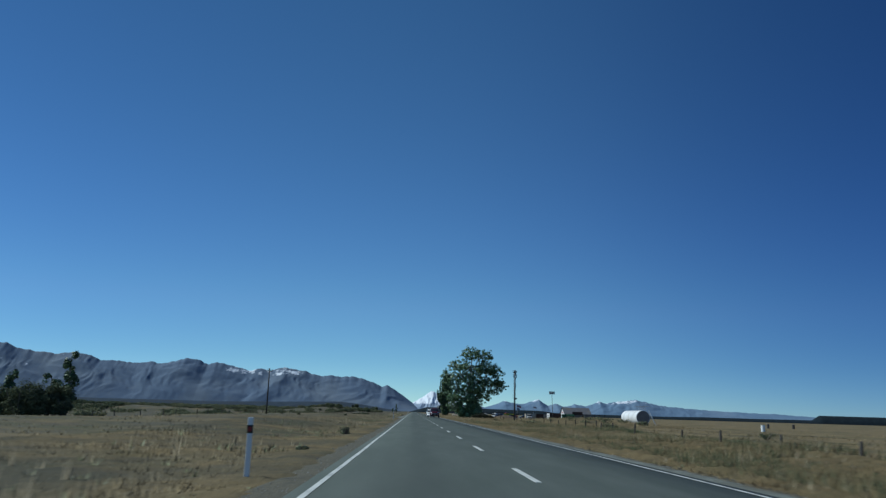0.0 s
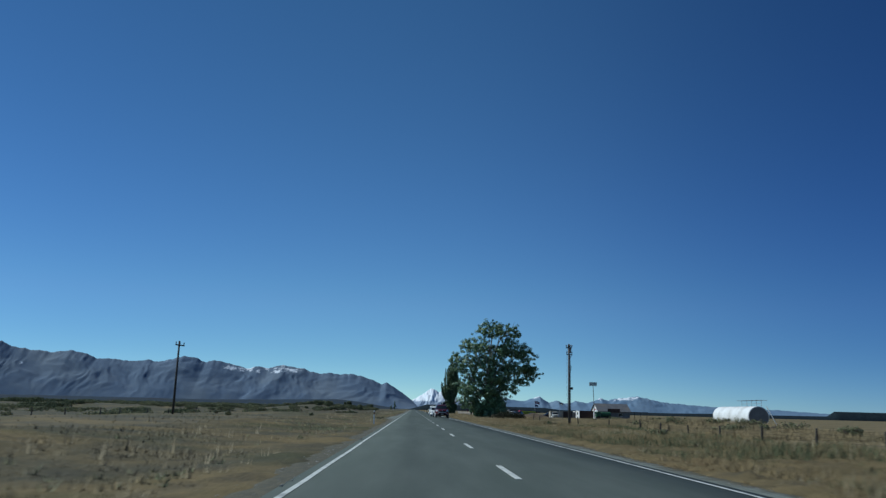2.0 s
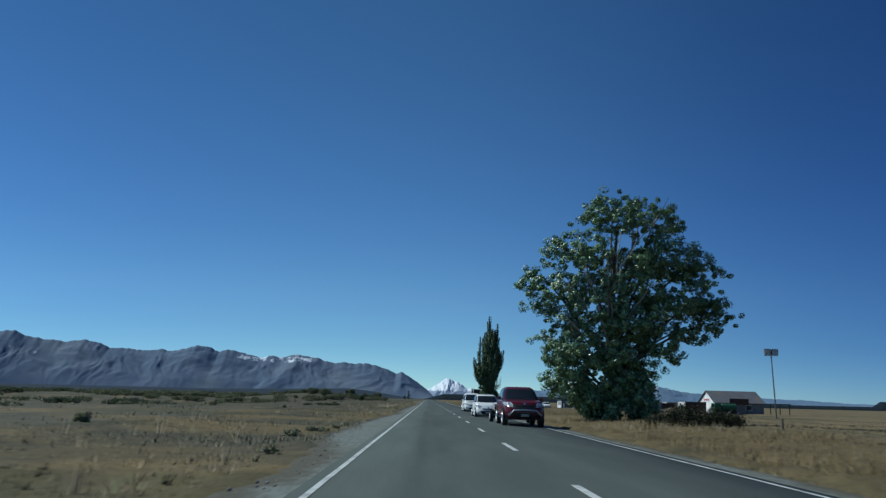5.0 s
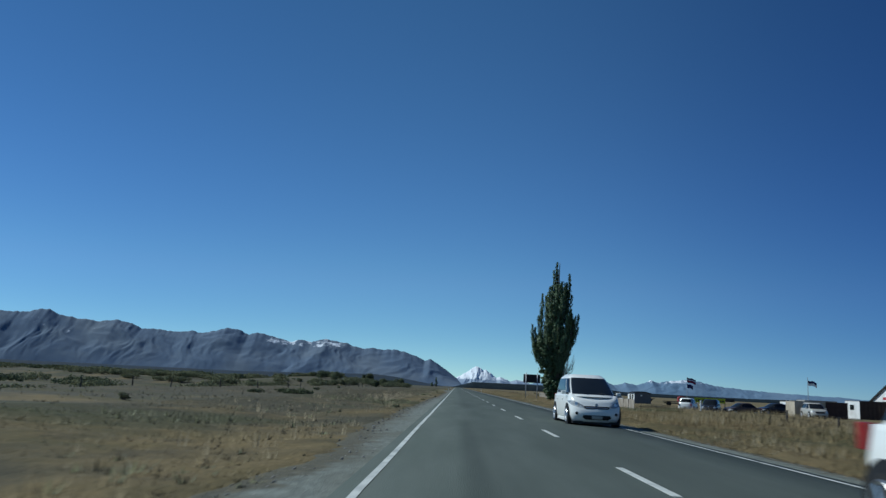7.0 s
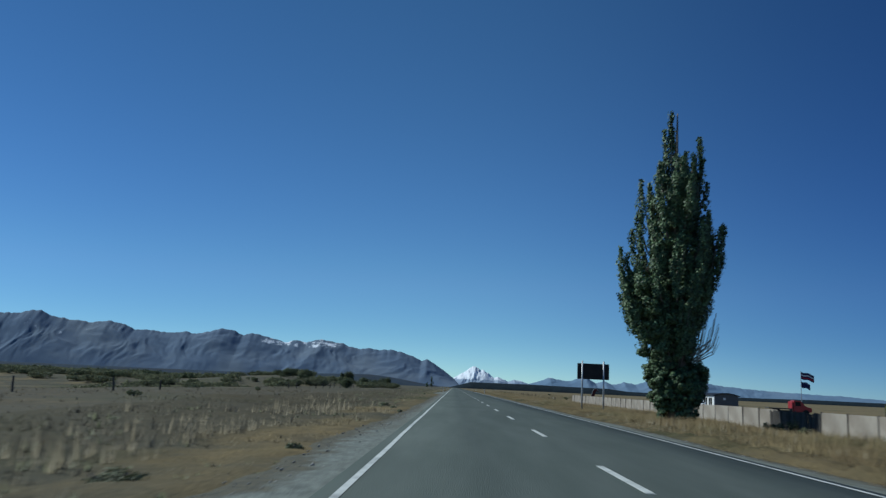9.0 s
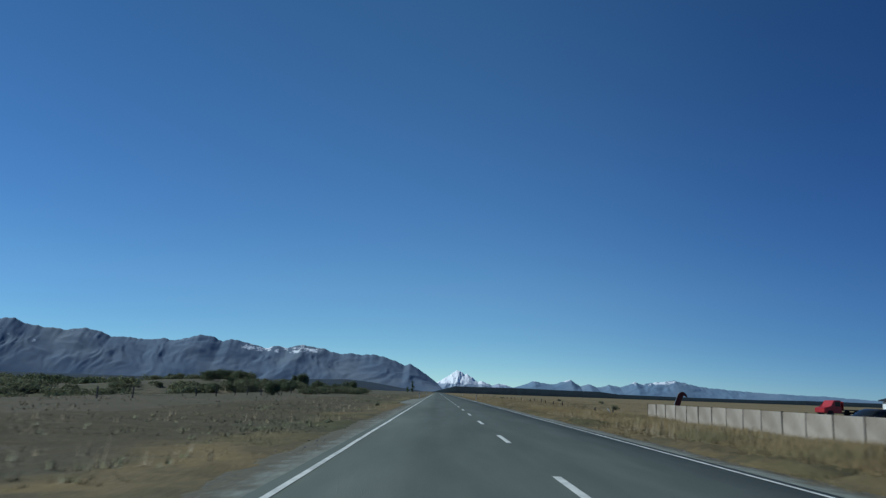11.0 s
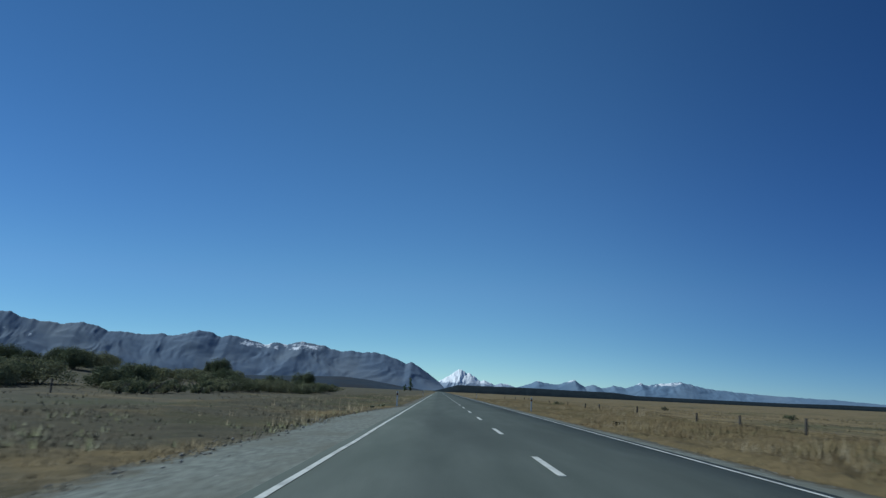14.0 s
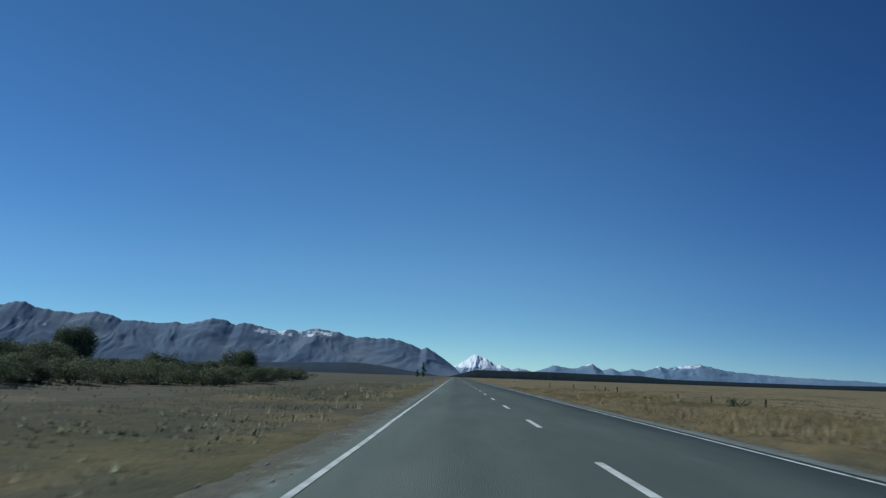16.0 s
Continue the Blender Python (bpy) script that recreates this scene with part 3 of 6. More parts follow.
def shoulder(name, side, label):
    """Gravel beside the seal, wider at the lay-bys, with a ragged outer edge."""
    ys = np.arange(-60, 640, 0.5)
    wid = 0.38 + 0.16 * rough_noise(ys, ys, 0.31, side) + 0.10 * rough_noise(ys, ys, 1.1) + 0.10 * rough_noise(ys, ys, 3.1)
    if side > 0:
        wid = wid + 0.26
    if side < 0:
        wid = wid - 0.36 * sstep(132, 118, ys) - 0.18 * sstep(400, 412, ys)
        wid = wid + 1.1 * sstep(138, 150, ys) * sstep(190, 165, ys) + 1.9 * sstep(343, 357, ys) * sstep(406, 384, ys)
        wid = wid + 0.4 * sstep(185, 195, ys) * sstep(260, 240, ys)
    n = 8
    frac = np.arange(n) / (n - 1)
    out = (wid + 0.75)[:, None] * frac[None]
    xx = side * (HALF - 0.02 + out)
    yy = np.broadcast_to(ys[:, None], xx.shape)
    zz = land(xx, yy) + 0.035 * (1 - frac ** 2) + np.where(frac == 1, -0.03, 0.0)
    zz[:, 0] = np.maximum(zz[:, 0], camber(HALF) - 0.05)
    v = np.stack([xx, yy, zz], -1).reshape(-1, 3)
    k = np.arange(n * len(ys)).reshape(len(ys), n)
    q = np.stack([k[:-1, :-1], k[:-1, 1:], k[1:, 1:], k[1:, :-1]], -1).reshape(-1, 4)
    if side < 0:
        q = q[:, ::-1]
    ob = raw(name, v, q, M["gravel"], smooth=True)
    beyond = ob.data.attributes.new("soil", "FLOAT", "POINT")
    overgrown = 0.45 * sstep(132, 118, ys) if side < 0 else 0.0 * ys
    beyond.data.foreach_set("value", (out - wid[:, None] + overgrown[:, None]).ravel().astype(np.float32))
    return tagged(ob, label, "shoulder", kind="structure"), ys, wid


_, sh_y, sh_wl = shoulder("shoulder_west", -1, "loose grey gravel shoulder with wheel-worn lay-bys")
_, _, sh_wr = shoulder("shoulder_east", 1, "narrow loose gravel shoulder under dry grass")


def shoulder_edge(side, y):
    return HALF + np.interp(y, sh_y, sh_wl if side < 0 else sh_wr)


# ---- mountains ----
def massif(name, summits, y_foot, y_ridge, material, label, rough, x_step, seed, grain=380.0, rows=44, relief=0.10):
    """A range whose skyline runs from summit to summit (x, height), with spurs and gullies that come down towards the plain."""
    sx, sz = np.array(summits, float).T
    xs = np.arange(sx[0], sx[-1] + x_step, x_step)
    depth = np.concatenate([np.linspace(0, 1, rows), [1.05, 1.1]])
    verts = []
    for d in depth:
        yy = y_foot + (y_ridge - y_foot) * d
        for x in xs:
            s = float(np.interp(x, sx, sz))
            bend = 0.5 * grain * noise.fractal(Vector((x / (grain * 1.6), d * 1.5, seed + 1)), 1.0, 2.0, 3)
            body = noise.fractal(Vector(((x + bend) / (grain * 1.2), d * 0.9, seed)), 0.9, 2.0, 5)
            crag = noise.fractal(Vector(((x + 1.4 * bend) / (grain * 0.3), d * 3.0, seed + 4)), 0.9, 2.0, 4)
            ridge = 0.5 - abs(noise.fractal(Vector(((x + bend) / (grain * 0.7), d * 1.1, seed + 8)), 1.0, 2.0, 4))
            hold = 4 * d * (1 - d) if d < 1 else 0
            z = s * min(d, 1) ** 0.9 + s * hold * (0.07 * body + relief * ridge + 0.018 * crag)
            crest = max(0, d - 0.6) * 2.5
            z += rough * min(1.2, s / 120) * crest * (0.25 - abs(noise.fractal(Vector((x / (grain * 0.75), yy / (grain * 2.5), seed + 3)), 0.95, 2.1, 4)) + 0.55 * noise.fractal(Vector((x / (grain * 0.16), yy / (grain * 3.0), seed)), 0.7, 2.0, 4))
            if d > 1:
                z -= (d - 1) * 900
            e = min(1, (x - sx[0]) / 40, (sx[-1] - x) / 40)
            verts.append((x, yy, max(z, -2) * e - 3 * (1 - e) - (2 if d == 0 else 0)))
    n, m = len(xs), len(depth)
    k = np.arange(n * m).reshape(m, n)
    q = np.stack([k[:-1, :-1], k[:-1, 1:], k[1:, 1:], k[1:, :-1]], -1).reshape(-1, 4)
    return tagged(raw(name, verts, q, material, smooth=True), label, "mountain", kind="structure")


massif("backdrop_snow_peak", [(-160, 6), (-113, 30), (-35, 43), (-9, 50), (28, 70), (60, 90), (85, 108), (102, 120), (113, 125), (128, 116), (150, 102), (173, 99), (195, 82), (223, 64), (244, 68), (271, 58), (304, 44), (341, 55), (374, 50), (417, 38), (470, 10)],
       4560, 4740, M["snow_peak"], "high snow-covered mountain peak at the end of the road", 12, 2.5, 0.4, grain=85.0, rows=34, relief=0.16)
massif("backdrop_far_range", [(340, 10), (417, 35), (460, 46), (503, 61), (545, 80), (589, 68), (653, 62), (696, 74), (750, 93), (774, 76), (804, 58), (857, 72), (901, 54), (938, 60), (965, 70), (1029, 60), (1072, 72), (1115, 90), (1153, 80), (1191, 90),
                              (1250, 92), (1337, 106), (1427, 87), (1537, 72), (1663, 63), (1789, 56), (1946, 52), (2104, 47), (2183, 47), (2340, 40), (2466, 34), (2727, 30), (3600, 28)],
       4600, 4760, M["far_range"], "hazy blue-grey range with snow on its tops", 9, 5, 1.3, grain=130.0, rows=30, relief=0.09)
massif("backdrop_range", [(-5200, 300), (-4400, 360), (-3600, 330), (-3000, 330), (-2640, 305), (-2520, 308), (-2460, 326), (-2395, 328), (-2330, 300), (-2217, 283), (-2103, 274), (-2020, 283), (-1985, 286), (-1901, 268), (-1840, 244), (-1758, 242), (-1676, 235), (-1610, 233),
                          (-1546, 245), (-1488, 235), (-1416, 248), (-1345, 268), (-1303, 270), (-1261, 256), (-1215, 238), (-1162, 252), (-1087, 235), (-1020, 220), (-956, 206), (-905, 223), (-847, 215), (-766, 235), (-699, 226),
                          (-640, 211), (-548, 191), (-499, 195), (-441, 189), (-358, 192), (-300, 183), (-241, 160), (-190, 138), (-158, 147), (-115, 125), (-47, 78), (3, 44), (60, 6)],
       4420, 4700, M["range"], "long bare mountain range tinted haze-blue, with streaks of snow", 7, 6, 2.1, grain=260.0, relief=0.10)


# ---- far pine forest and terrace ----
tagged(massif("pine_forest_edge", [(-20, 3), (-8, 8.2), (60, 8.4), (100, 8.6), (150, 7.8), (200, 7.6), (225, 5.0), (300, 4.4), (400, 4.2), (460, 5.2), (560, 5.0), (640, 5.4), (652, 13.0), (770, 13.0), (900, 9), (1300, 7), (1700, 7), (2400, 7)],
              1244, 1264, M["pine"], "long dark band of pine forest across the far plain", 3.2, 1.6, 7.7, grain=9.0, rows=6), category="forest")
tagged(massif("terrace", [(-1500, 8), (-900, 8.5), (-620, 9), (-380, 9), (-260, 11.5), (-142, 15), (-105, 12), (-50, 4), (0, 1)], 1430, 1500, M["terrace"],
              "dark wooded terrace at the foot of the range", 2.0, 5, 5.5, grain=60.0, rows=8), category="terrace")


# ---- grass ----
def tufts(name, side, lo, hi, y0, y1, count, height, blades, material, label, seed, patch=0.0, lean=0.35, width=0.02):
    """Tufts of blades between two distances from the road's middle, thicker in patches."""
    rng = np.random.default_rng(seed)
    yy = rng.uniform(y0, y1, count)
    edge = np.maximum(lo, shoulder_edge(side, yy) - 0.5 * rng.uniform(0, 1, count) ** 2 + rng.exponential(0.1, count))
    u = rng.uniform(0, 1, count) ** 1.5
    xx = side * (edge + (hi - edge) * u)
    if patch:
        keep = rough_noise(xx * 1.3, yy, 0.33, seed) + rng.normal(0, 0.35, count) > patch
        xx, yy = xx[keep], yy[keep]
    n = len(xx)
    zz = land(xx, yy)
    h = height * rng.uniform(0.55, 1.25, n) * (0.8 + 0.35 * rough_noise(xx, yy, 0.5, 3.0))
    near = np.clip((np.abs(xx) - HALF - 0.6) / 1.6, 0.25, 1)
    h = h * near
    k = blades
    a = rng.uniform(0, math.tau, (n, k))
    out = lean * rng.uniform(0.2, 1.1, (n, k))
    root = 0.10 * rng.uniform(0, 1, (n, k)) * np.clip(height * 2.2, 0.5, 2)
    bx, by = xx[:, None] + np.cos(a) * root, yy[:, None] + np.sin(a) * root
    hh = h[:, None] * rng.uniform(0.6, 1.1, (n, k))
    tx, ty = bx + np.cos(a) * out * hh + 0.10 * hh, by + np.sin(a) * out * hh
    turn = np.where(np.sin(a) > 0, -width, width)
    wx, wy = -np.sin(a) * turn, np.cos(a) * turn
    z0 = np.broadcast_to(zz[:, None] - 0.03, a.shape)
    v = np.stack([np.stack([bx - wx, by - wy, z0], -1), np.stack([bx + wx, by + wy, z0], -1), np.stack([tx, ty, z0 + hh], -1)], 2).reshape(-1, 3)
    f = np.arange(len(v)).reshape(-1, 3)
    nrm = rng.normal(0, 0.12, (n, 1, 1, 3)) + np.zeros((n, k, 3, 3)) + np.array([-0.1, -0.2, 1.0])
    nrm = (nrm / np.linalg.norm(nrm, axis=-1)[..., None]).reshape(-1, 3)
    return tagged(raw(name, v, f, material, smooth=True, normals=nrm), label, "grass", kind="stuff")


def sward(name, side, width, height, material, label, seed):
    """The matted body of the verge grass: a low cushion with hummocks, ragged towards the gravel."""
    ys = np.arange(-8, 500, 0.3)
    n = 44
    edge = shoulder_edge(side, ys) + 0.05 + 0.16 * rough_noise(ys, ys * 0.4, 1.7, seed) + 0.10 * rough_noise(ys, ys, 5.1, seed)
    frac = np.linspace(0, 1, n) ** 1.35
    out = edge[:, None] + (width - edge[:, None]) * frac[None]
    xx = side * out
    yy = np.broadcast_to(ys[:, None], xx.shape)
    jig = np.random.default_rng(seed).normal(0, 1, xx.shape)
    swell = 0.62 + 0.26 * rough_noise(xx * 1.2, yy, 0.8, seed) + 0.20 * rough_noise(xx, yy * 1.1, 2.3, seed + 2) + 0.13 * jig
    rise = sstep(0, 0.9, out - edge[:, None]) * sstep(width, width - 3.0, out)
    if side > 0:
        rise = rise * (1 - sstep(12.0, 13.3, out) * sstep(240, 244, yy) * sstep(338, 335, yy))
    zz = land(xx, yy) - 0.03 + height * rise * np.maximum(swell, 0.1)
    v = np.stack([xx, yy, zz], -1).reshape(-1, 3)
    k = np.arange(v.shape[0]).reshape(len(ys), n)
    q = np.stack([k[:-1, :-1], k[:-1, 1:], k[1:, 1:], k[1:, :-1]], -1).reshape(-1, 4)
    if side < 0:
        q = q[:, ::-1]
    return tagged(raw(name, v, q, material, smooth=True), label, "grass", kind="stuff")


sward("grass_sward", -1, 17.0, 0.12, M["sward_dull"], "matted olive-brown grass of the road verge", 2)
sward("grass_sward", 1, 15.5, 0.26, M["sward"], "matted golden grass of the road verge", 3)
for side in (-1, 1):
    gold = M["straw_dull"] if side < 0 else M["gold"]
    tufts("dry_verge_grass", side, 4.3, 14, -6, 490, 52000 if side < 0 else 95000, 0.20 if side < 0 else 0.46, 5, gold, "dry straw-coloured grass along the road verge", 10 + side, -1.0, lean=1.0, width=0.013)
    tufts("dry_field_grass", side, 10, 50, -6, 540, 13000 if side < 0 else 30000, 0.17, 4, M["straw_dull"], "tussocks of dry grass on the plain", 20 + side, -0.6, lean=0.9, width=0.026)
    tufts("golden_grass_patch", side, 6, 34, -6, 520, 15000 if side < 0 else 26000, 0.24, 6, M["straw_dull"] if side < 0 else M["straw"], "patches of golden dry grass", 25 + side, 0.3, lean=0.7, width=0.024)
    tufts("pale_seed_grass", side, 5.0, 13, -6, 480, 1700 if side < 0 else 16000, 0.58, 6, M["straw_pale"], "tall pale grass with dry seed heads", 30 + side, 0.3, lean=0.22, width=0.012)
    tufts("green_weeds", side, 4.4, 12, -6, 480, 6500 if side < 0 else 9000, 0.26, 8, M["weed"], "low green weeds in the verge", 40 + side, 0.2 if side < 0 else -0.05, lean=0.9, width=0.025)

tufts("bank_grass", 1, 18, 31, 92, 152, 10000, 0.55, 6, M["straw_dull"], "tall dull dry grass on the bank", 47, lean=0.9, width=0.02)

tufts("fence_grass", 1, 6.4, 13.6, 236, 345, 26000, 0.50, 6, M["gold"], "tall golden grass along the panel fence", 49, -0.9, lean=0.35, width=0.010)

tufts("tall_seed_grass", -1, 7.2, 10.6, 224, 270, 420, 0.55, 7, M["straw_pale"], "stand of tall pale seed grass on the verge", 50, 0.1, lean=0.28, width=0.011)

tufts("weedy_bank", 1, 5.4, 15.5, 6, 118, 26000, 0.42, 7, M["scrub_dark"], "dull olive weeds in the grass below the wire fence", 53, -0.1, lean=0.7, width=0.016)

tufts("dead_weeds", 1, 10.6, 15.0, 232, 245, 1500, 0.5, 8, M["scrub_dark"], "dark dead weeds at the end of the panel fence", 52, lean=0.7, width=0.02)

tufts("yard_grass", 1, 14.5, 23, 185, 262, 9000, 0.55, 6, M["straw_dull"], "tall dull dry grass before the yard", 48, lean=0.9, width=0.02)

# loose stones on the gravel
rng = np.random.default_rng(5)
n = 24000
yy = rng.uniform(-4, 480, n)
sd = np.where(rng.uniform(0, 1, n) < 0.72, -1, 1)
e = np.where(sd < 0, np.interp(yy, sh_y, sh_wl), np.interp(yy, sh_y, sh_wr))
xx = sd * (HALF + 0.03 + e * rng.uniform(0, 1.0, n) + rng.exponential(0.16, n))
zz = np.where(np.abs(xx) < HALF, camber(HALF) + 0.004, land(xx, yy) + 0.018)
s = 0.005 + np.minimum(rng.exponential(0.009, n), 0.03)
base = np.array([(1, 0, 0), (-0.5, 0.85, 0), (-0.6, -0.8, 0), (0.1, 0.1, 0.9), (0, 0, -0.6)], float)
v = base[None] * s[:, None, None] * rng.uniform(0.7, 1.3, (n, 5, 3)) + np.stack([xx, yy, zz], -1)[:, None]
f = (np.arange(n)[:, None, None] * 5 + np.array([(0, 1, 3), (1, 2, 3), (2, 0, 3), (1, 0, 4), (2, 1, 4), (0, 2, 4)])[None]).reshape(-1, 3)
m = 420
yb = np.concatenate([rng.uniform(338, 412, m // 2), rng.uniform(130, 260, m - m // 2)])
xb = -(HALF + np.interp(yb, sh_y, sh_wl) + rng.normal(0.1, 0.25, m))
sb = rng.uniform(0.018, 0.045, m)
vb = base[None] * sb[:, None, None] * rng.uniform(0.7, 1.3, (m, 5, 3)) + np.stack([xb, yb, land(xb, yb) + 0.03], -1)[:, None]
v = np.concatenate([v, vb])
f = (np.arange(n + m)[:, None, None] * 5 + np.array([(0, 1, 3), (1, 2, 3), (2, 0, 3), (1, 0, 4), (2, 1, 4), (0, 2, 4)])[None]).reshape(-1, 3)
tagged(raw("loose_stones", v.reshape(-1, 3), f, M["stone"]), "loose grey stones strewn over the gravel shoulder", "stones", kind="stuff")


# ---- trees and scrub ----
def clumps(lobes, count, size, per, rng, gap=0.0, loose=0.5, floor=0.05, ragged=0.0):
    """Leaf places and facings: tufts of about the given size over the skin of the lobes (x, y, z, rx, ry, rz), fewer inside, with gaps."""
    pts, facing = [], []
    area = np.array([(b[3] * b[4] + b[3] * b[5] + b[4] * b[5]) for b in lobes])
    for b, w in zip(lobes, area / area.sum()):
        m = max(3, int(round(count * w)))
        d = rng.normal(size=(m, 3))
        d /= np.linalg.norm(d, axis=1)[:, None]
        skin = np.maximum(np.array(b[3:]) - 0.5 * size, 0.4 * np.array(b[3:]))
        r = np.where(rng.uniform(size=m) < 0.82, rng.uniform(0.74, 1.04, m), rng.uniform(0.2, 0.7, m))
        c = np.array(b[:3]) + d * r[:, None] * skin + rng.normal(0, ragged, (m, 3))
        if gap:
            keep = rough_noise(c[:, 0] * 1.3 + c[:, 1], c[:, 2] * 1.2, 1.1, 2.0) + rng.normal(0, 0.25, m) > -gap
            c, d = c[keep], d[keep]
        k = len(c)
        rad = size * rng.uniform(0.6, 1.35, k)
        q = rng.normal(size=(k, per, 3))
        q /= np.linalg.norm(q, axis=2)[..., None]
        at = q * (rad[:, None] * rng.uniform(0.45, 1.05, (k, per)) ** 0.7)[..., None] * np.array([1, 1, 0.8])
        pts.append((c[:, None] + at).reshape(-1, 3))
        facing.append((q + 0.55 * d[:, None] + np.array([0, 0, 0.25]) + rng.normal(0, loose, (k, per, 3))).reshape(-1, 3))
    p, f = np.concatenate(pts), np.concatenate(facing)
    ok = p[:, 2] > floor
    return p[ok], f[ok]


def limb(tree, start, end, r0, r1, rng, sag=0.3, name="limb", twigs=5, bark="bark"):
    bm = bmesh.new()
    a, b = Vector(start), Vector(end)
    pts = []
    for k in range(7):
        t = k / 6
        p = a.lerp(b, t) + Vector((rng.normal(0, 0.12), rng.normal(0, 0.12), sag * math.sin(math.pi * t))) * (1 if 0 < k < 6 else 0)
        pts.append(p)
    tube(bm, pts, [r0 + (r1 - r0) * k / 6 for k in range(7)], 7)
    for k in range(twigs):
        t = rng.uniform(0.35, 0.95)
        p = a.lerp(b, t) + Vector((0, 0, sag * math.sin(math.pi * t)))
        d = (b - a).normalized() + Vector(rng.normal(0, 0.6, 3))
        tube(bm, [p, p + d * 0.45 + Vector((0, 0, 0.15)), p + d * 0.85 + Vector((0, 0, 0.4))], [r1 * 0.8 + 0.02, r1 * 0.5 + 0.012, 0.008], 5)
    return part(name, bm, M[bark], tree, smooth=True)


# the broad poplar by the road
TX, TY = 9.8, 176.0
big = thing("poplar_tree", "broad leaning poplar in full green leaf on the grass verge", "tree", (TX, TY, lz(TX, TY)))
LOBES = [(-3.3, -0.9, 2.3, 1.2, 1.6, 0.9), (-2.9, -1.4, 4.2, 1.4, 1.4, 1.2), (0.3, 0, 2.3, 1.9, 2.0, 1.1), (-2.0, -0.4, 3.5, 2.1, 2.3, 1.4), (-2.7, -0.6, 5.7, 2.1, 2.4, 1.5), (-3.4, 0.5, 8.5, 2.2, 2.2, 1.4), (-4.8, 0.9, 9.8, 1.1, 1.2, 1.1), (-1.7, 0, 11.5, 2.5, 2.8, 1.8),
         (0.8, 0, 14.3, 2.2, 2.6, 1.7), (-0.3, 0, 8.6, 2.3, 2.6, 1.8), (3.2, 0, 13.9, 2.2, 2.6, 1.6), (5.0, 0.3, 14.2, 1.1, 1.5, 1.0), (4.4, 0, 11.1, 2.6, 3.0, 1.7), (6.8, 0, 10.3, 1.9, 2.4, 1.3),
         (2.0, 0, 10.2, 2.4, 2.8, 1.7), (5.2, 0.5, 8.2, 3.0, 3.2, 1.5), (7.6, 0, 8.0, 1.5, 2.0, 1.0), (8.7, 0, 6.8, 1.0, 1.3, 0.55), (6.2, 0, 6.2, 1.9, 2.2, 0.9), (4.3, 0, 5.0, 1.6, 2.0, 1.1),
         (2.2, 0, 6.8, 2.3, 2.8, 1.7), (0.6, 0, 4.4, 1.9, 2.4, 1.5), (2.4, 0, 2.2, 1.3, 1.8, 1.6)]
bm = bmesh.new()
tube(bm, [(0.7, 0, -0.3), (0.7, 0, 1.2), (0.8, 0, 2.6), (0.8, 0.1, 4.2), (0.7, 0, 6.5), (0.8, 0, 9), (1.0, 0, 11.5), (1.3, 0, 14)],
     [0.62, 0.48, 0.42, 0.36, 0.27, 0.2, 0.13, 0.05], 10)
part("trunk", bm, M["bark"], big, smooth=True)
trng = np.random.default_rng(21)
for lb in LOBES[:2] + LOBES[3:]:
    z0 = min(max(1.8, lb[2] * 0.42), 7.5)
    limb(big, (0.75, 0, z0), (lb[0] * 0.86, lb[1] + trng.normal(0, 0.8), lb[2] + 0.3 * lb[5]), 0.15 if abs(lb[0]) > 3 else 0.12, 0.03, trng, 0.5 if lb[0] > 4 else 0.1, twigs=3)
for x0, y0, z0, x1, y1, z1, r in ((0.5, -0.5, 6.4, 0.9, -2.3, 12.6, 0.10), (0.7, -1.2, 9.4, 2.2, -2.2, 12.4, 0.07), (0.3, -0.5, 5.4, -1.5, -2.2, 10.4, 0.09), (1.0, -0.4, 5.6, 3.2, -2.2, 9.6, 0.08),
                                  (0.2, -0.4, 3.6, -2.4, -1.7, 6.6, 0.09), (0.4, -0.6, 7.2, -0.1, -2.5, 11.2, 0.07), (-1.2, -1.0, 7.6, -3.0, -2.0, 9.4, 0.06)):
    limb(big, (x0, y0, z0), (x1, y1, z1), r, 0.025, trng, 0.1, twigs=2, bark="bark_pale")
def outward(pts, facing, middle, share):
    """Turns leaves towards the outside of the whole crown."""
    d = pts - np.array(middle)
    return facing + share * d / np.linalg.norm(d, axis=1)[:, None]


pts, facing = clumps(LOBES, 2300, 0.29, 62, trng, gap=0.45, loose=0.55, ragged=0.24)
inner = clumps([(1.6, 0.2, 8.6, 3.6, 2.0, 4.4), (2.2, 0, 4.6, 1.8, 1.6, 2.2), (-1.6, 0.2, 6.0, 1.6, 1.6, 3.0)], 520, 0.34, 60, trng, gap=0.3, loose=0.5, ragged=0.3)
pts, facing = np.concatenate([pts, inner[0]]), np.concatenate([facing, inner[1]])
facing = outward(pts, facing, (0.6, 0.3, 7.5), 0.9)
crown = leaves("crown", pts, 0.152, M["leaf"], big, trng, facing=facing)
crown["label"] = "uneven green crown with gaps of sky"
pts, facing = clumps([(0.4, 0, 1.0, 2.2, 2.2, 1.1), (2.5, 0, 1.7, 1.1, 1.8, 1.9), (-1.1, 0, 1.5, 1.3, 2.0, 1.2), (1.6, 0, 3.3, 1.4, 1.8, 1.2), (-1.9, 0, 2.7, 1.2, 1.6, 0.9), (3.0, 0, 0.8, 0.9, 1.4, 0.8)], 300, 0.42, 90, trng, gap=0.6)
leaves("sucker_growth", pts, 0.19, M["leaf"], big, trng, facing=facing)["label"] = "leafy suckers round the foot of the trunk"

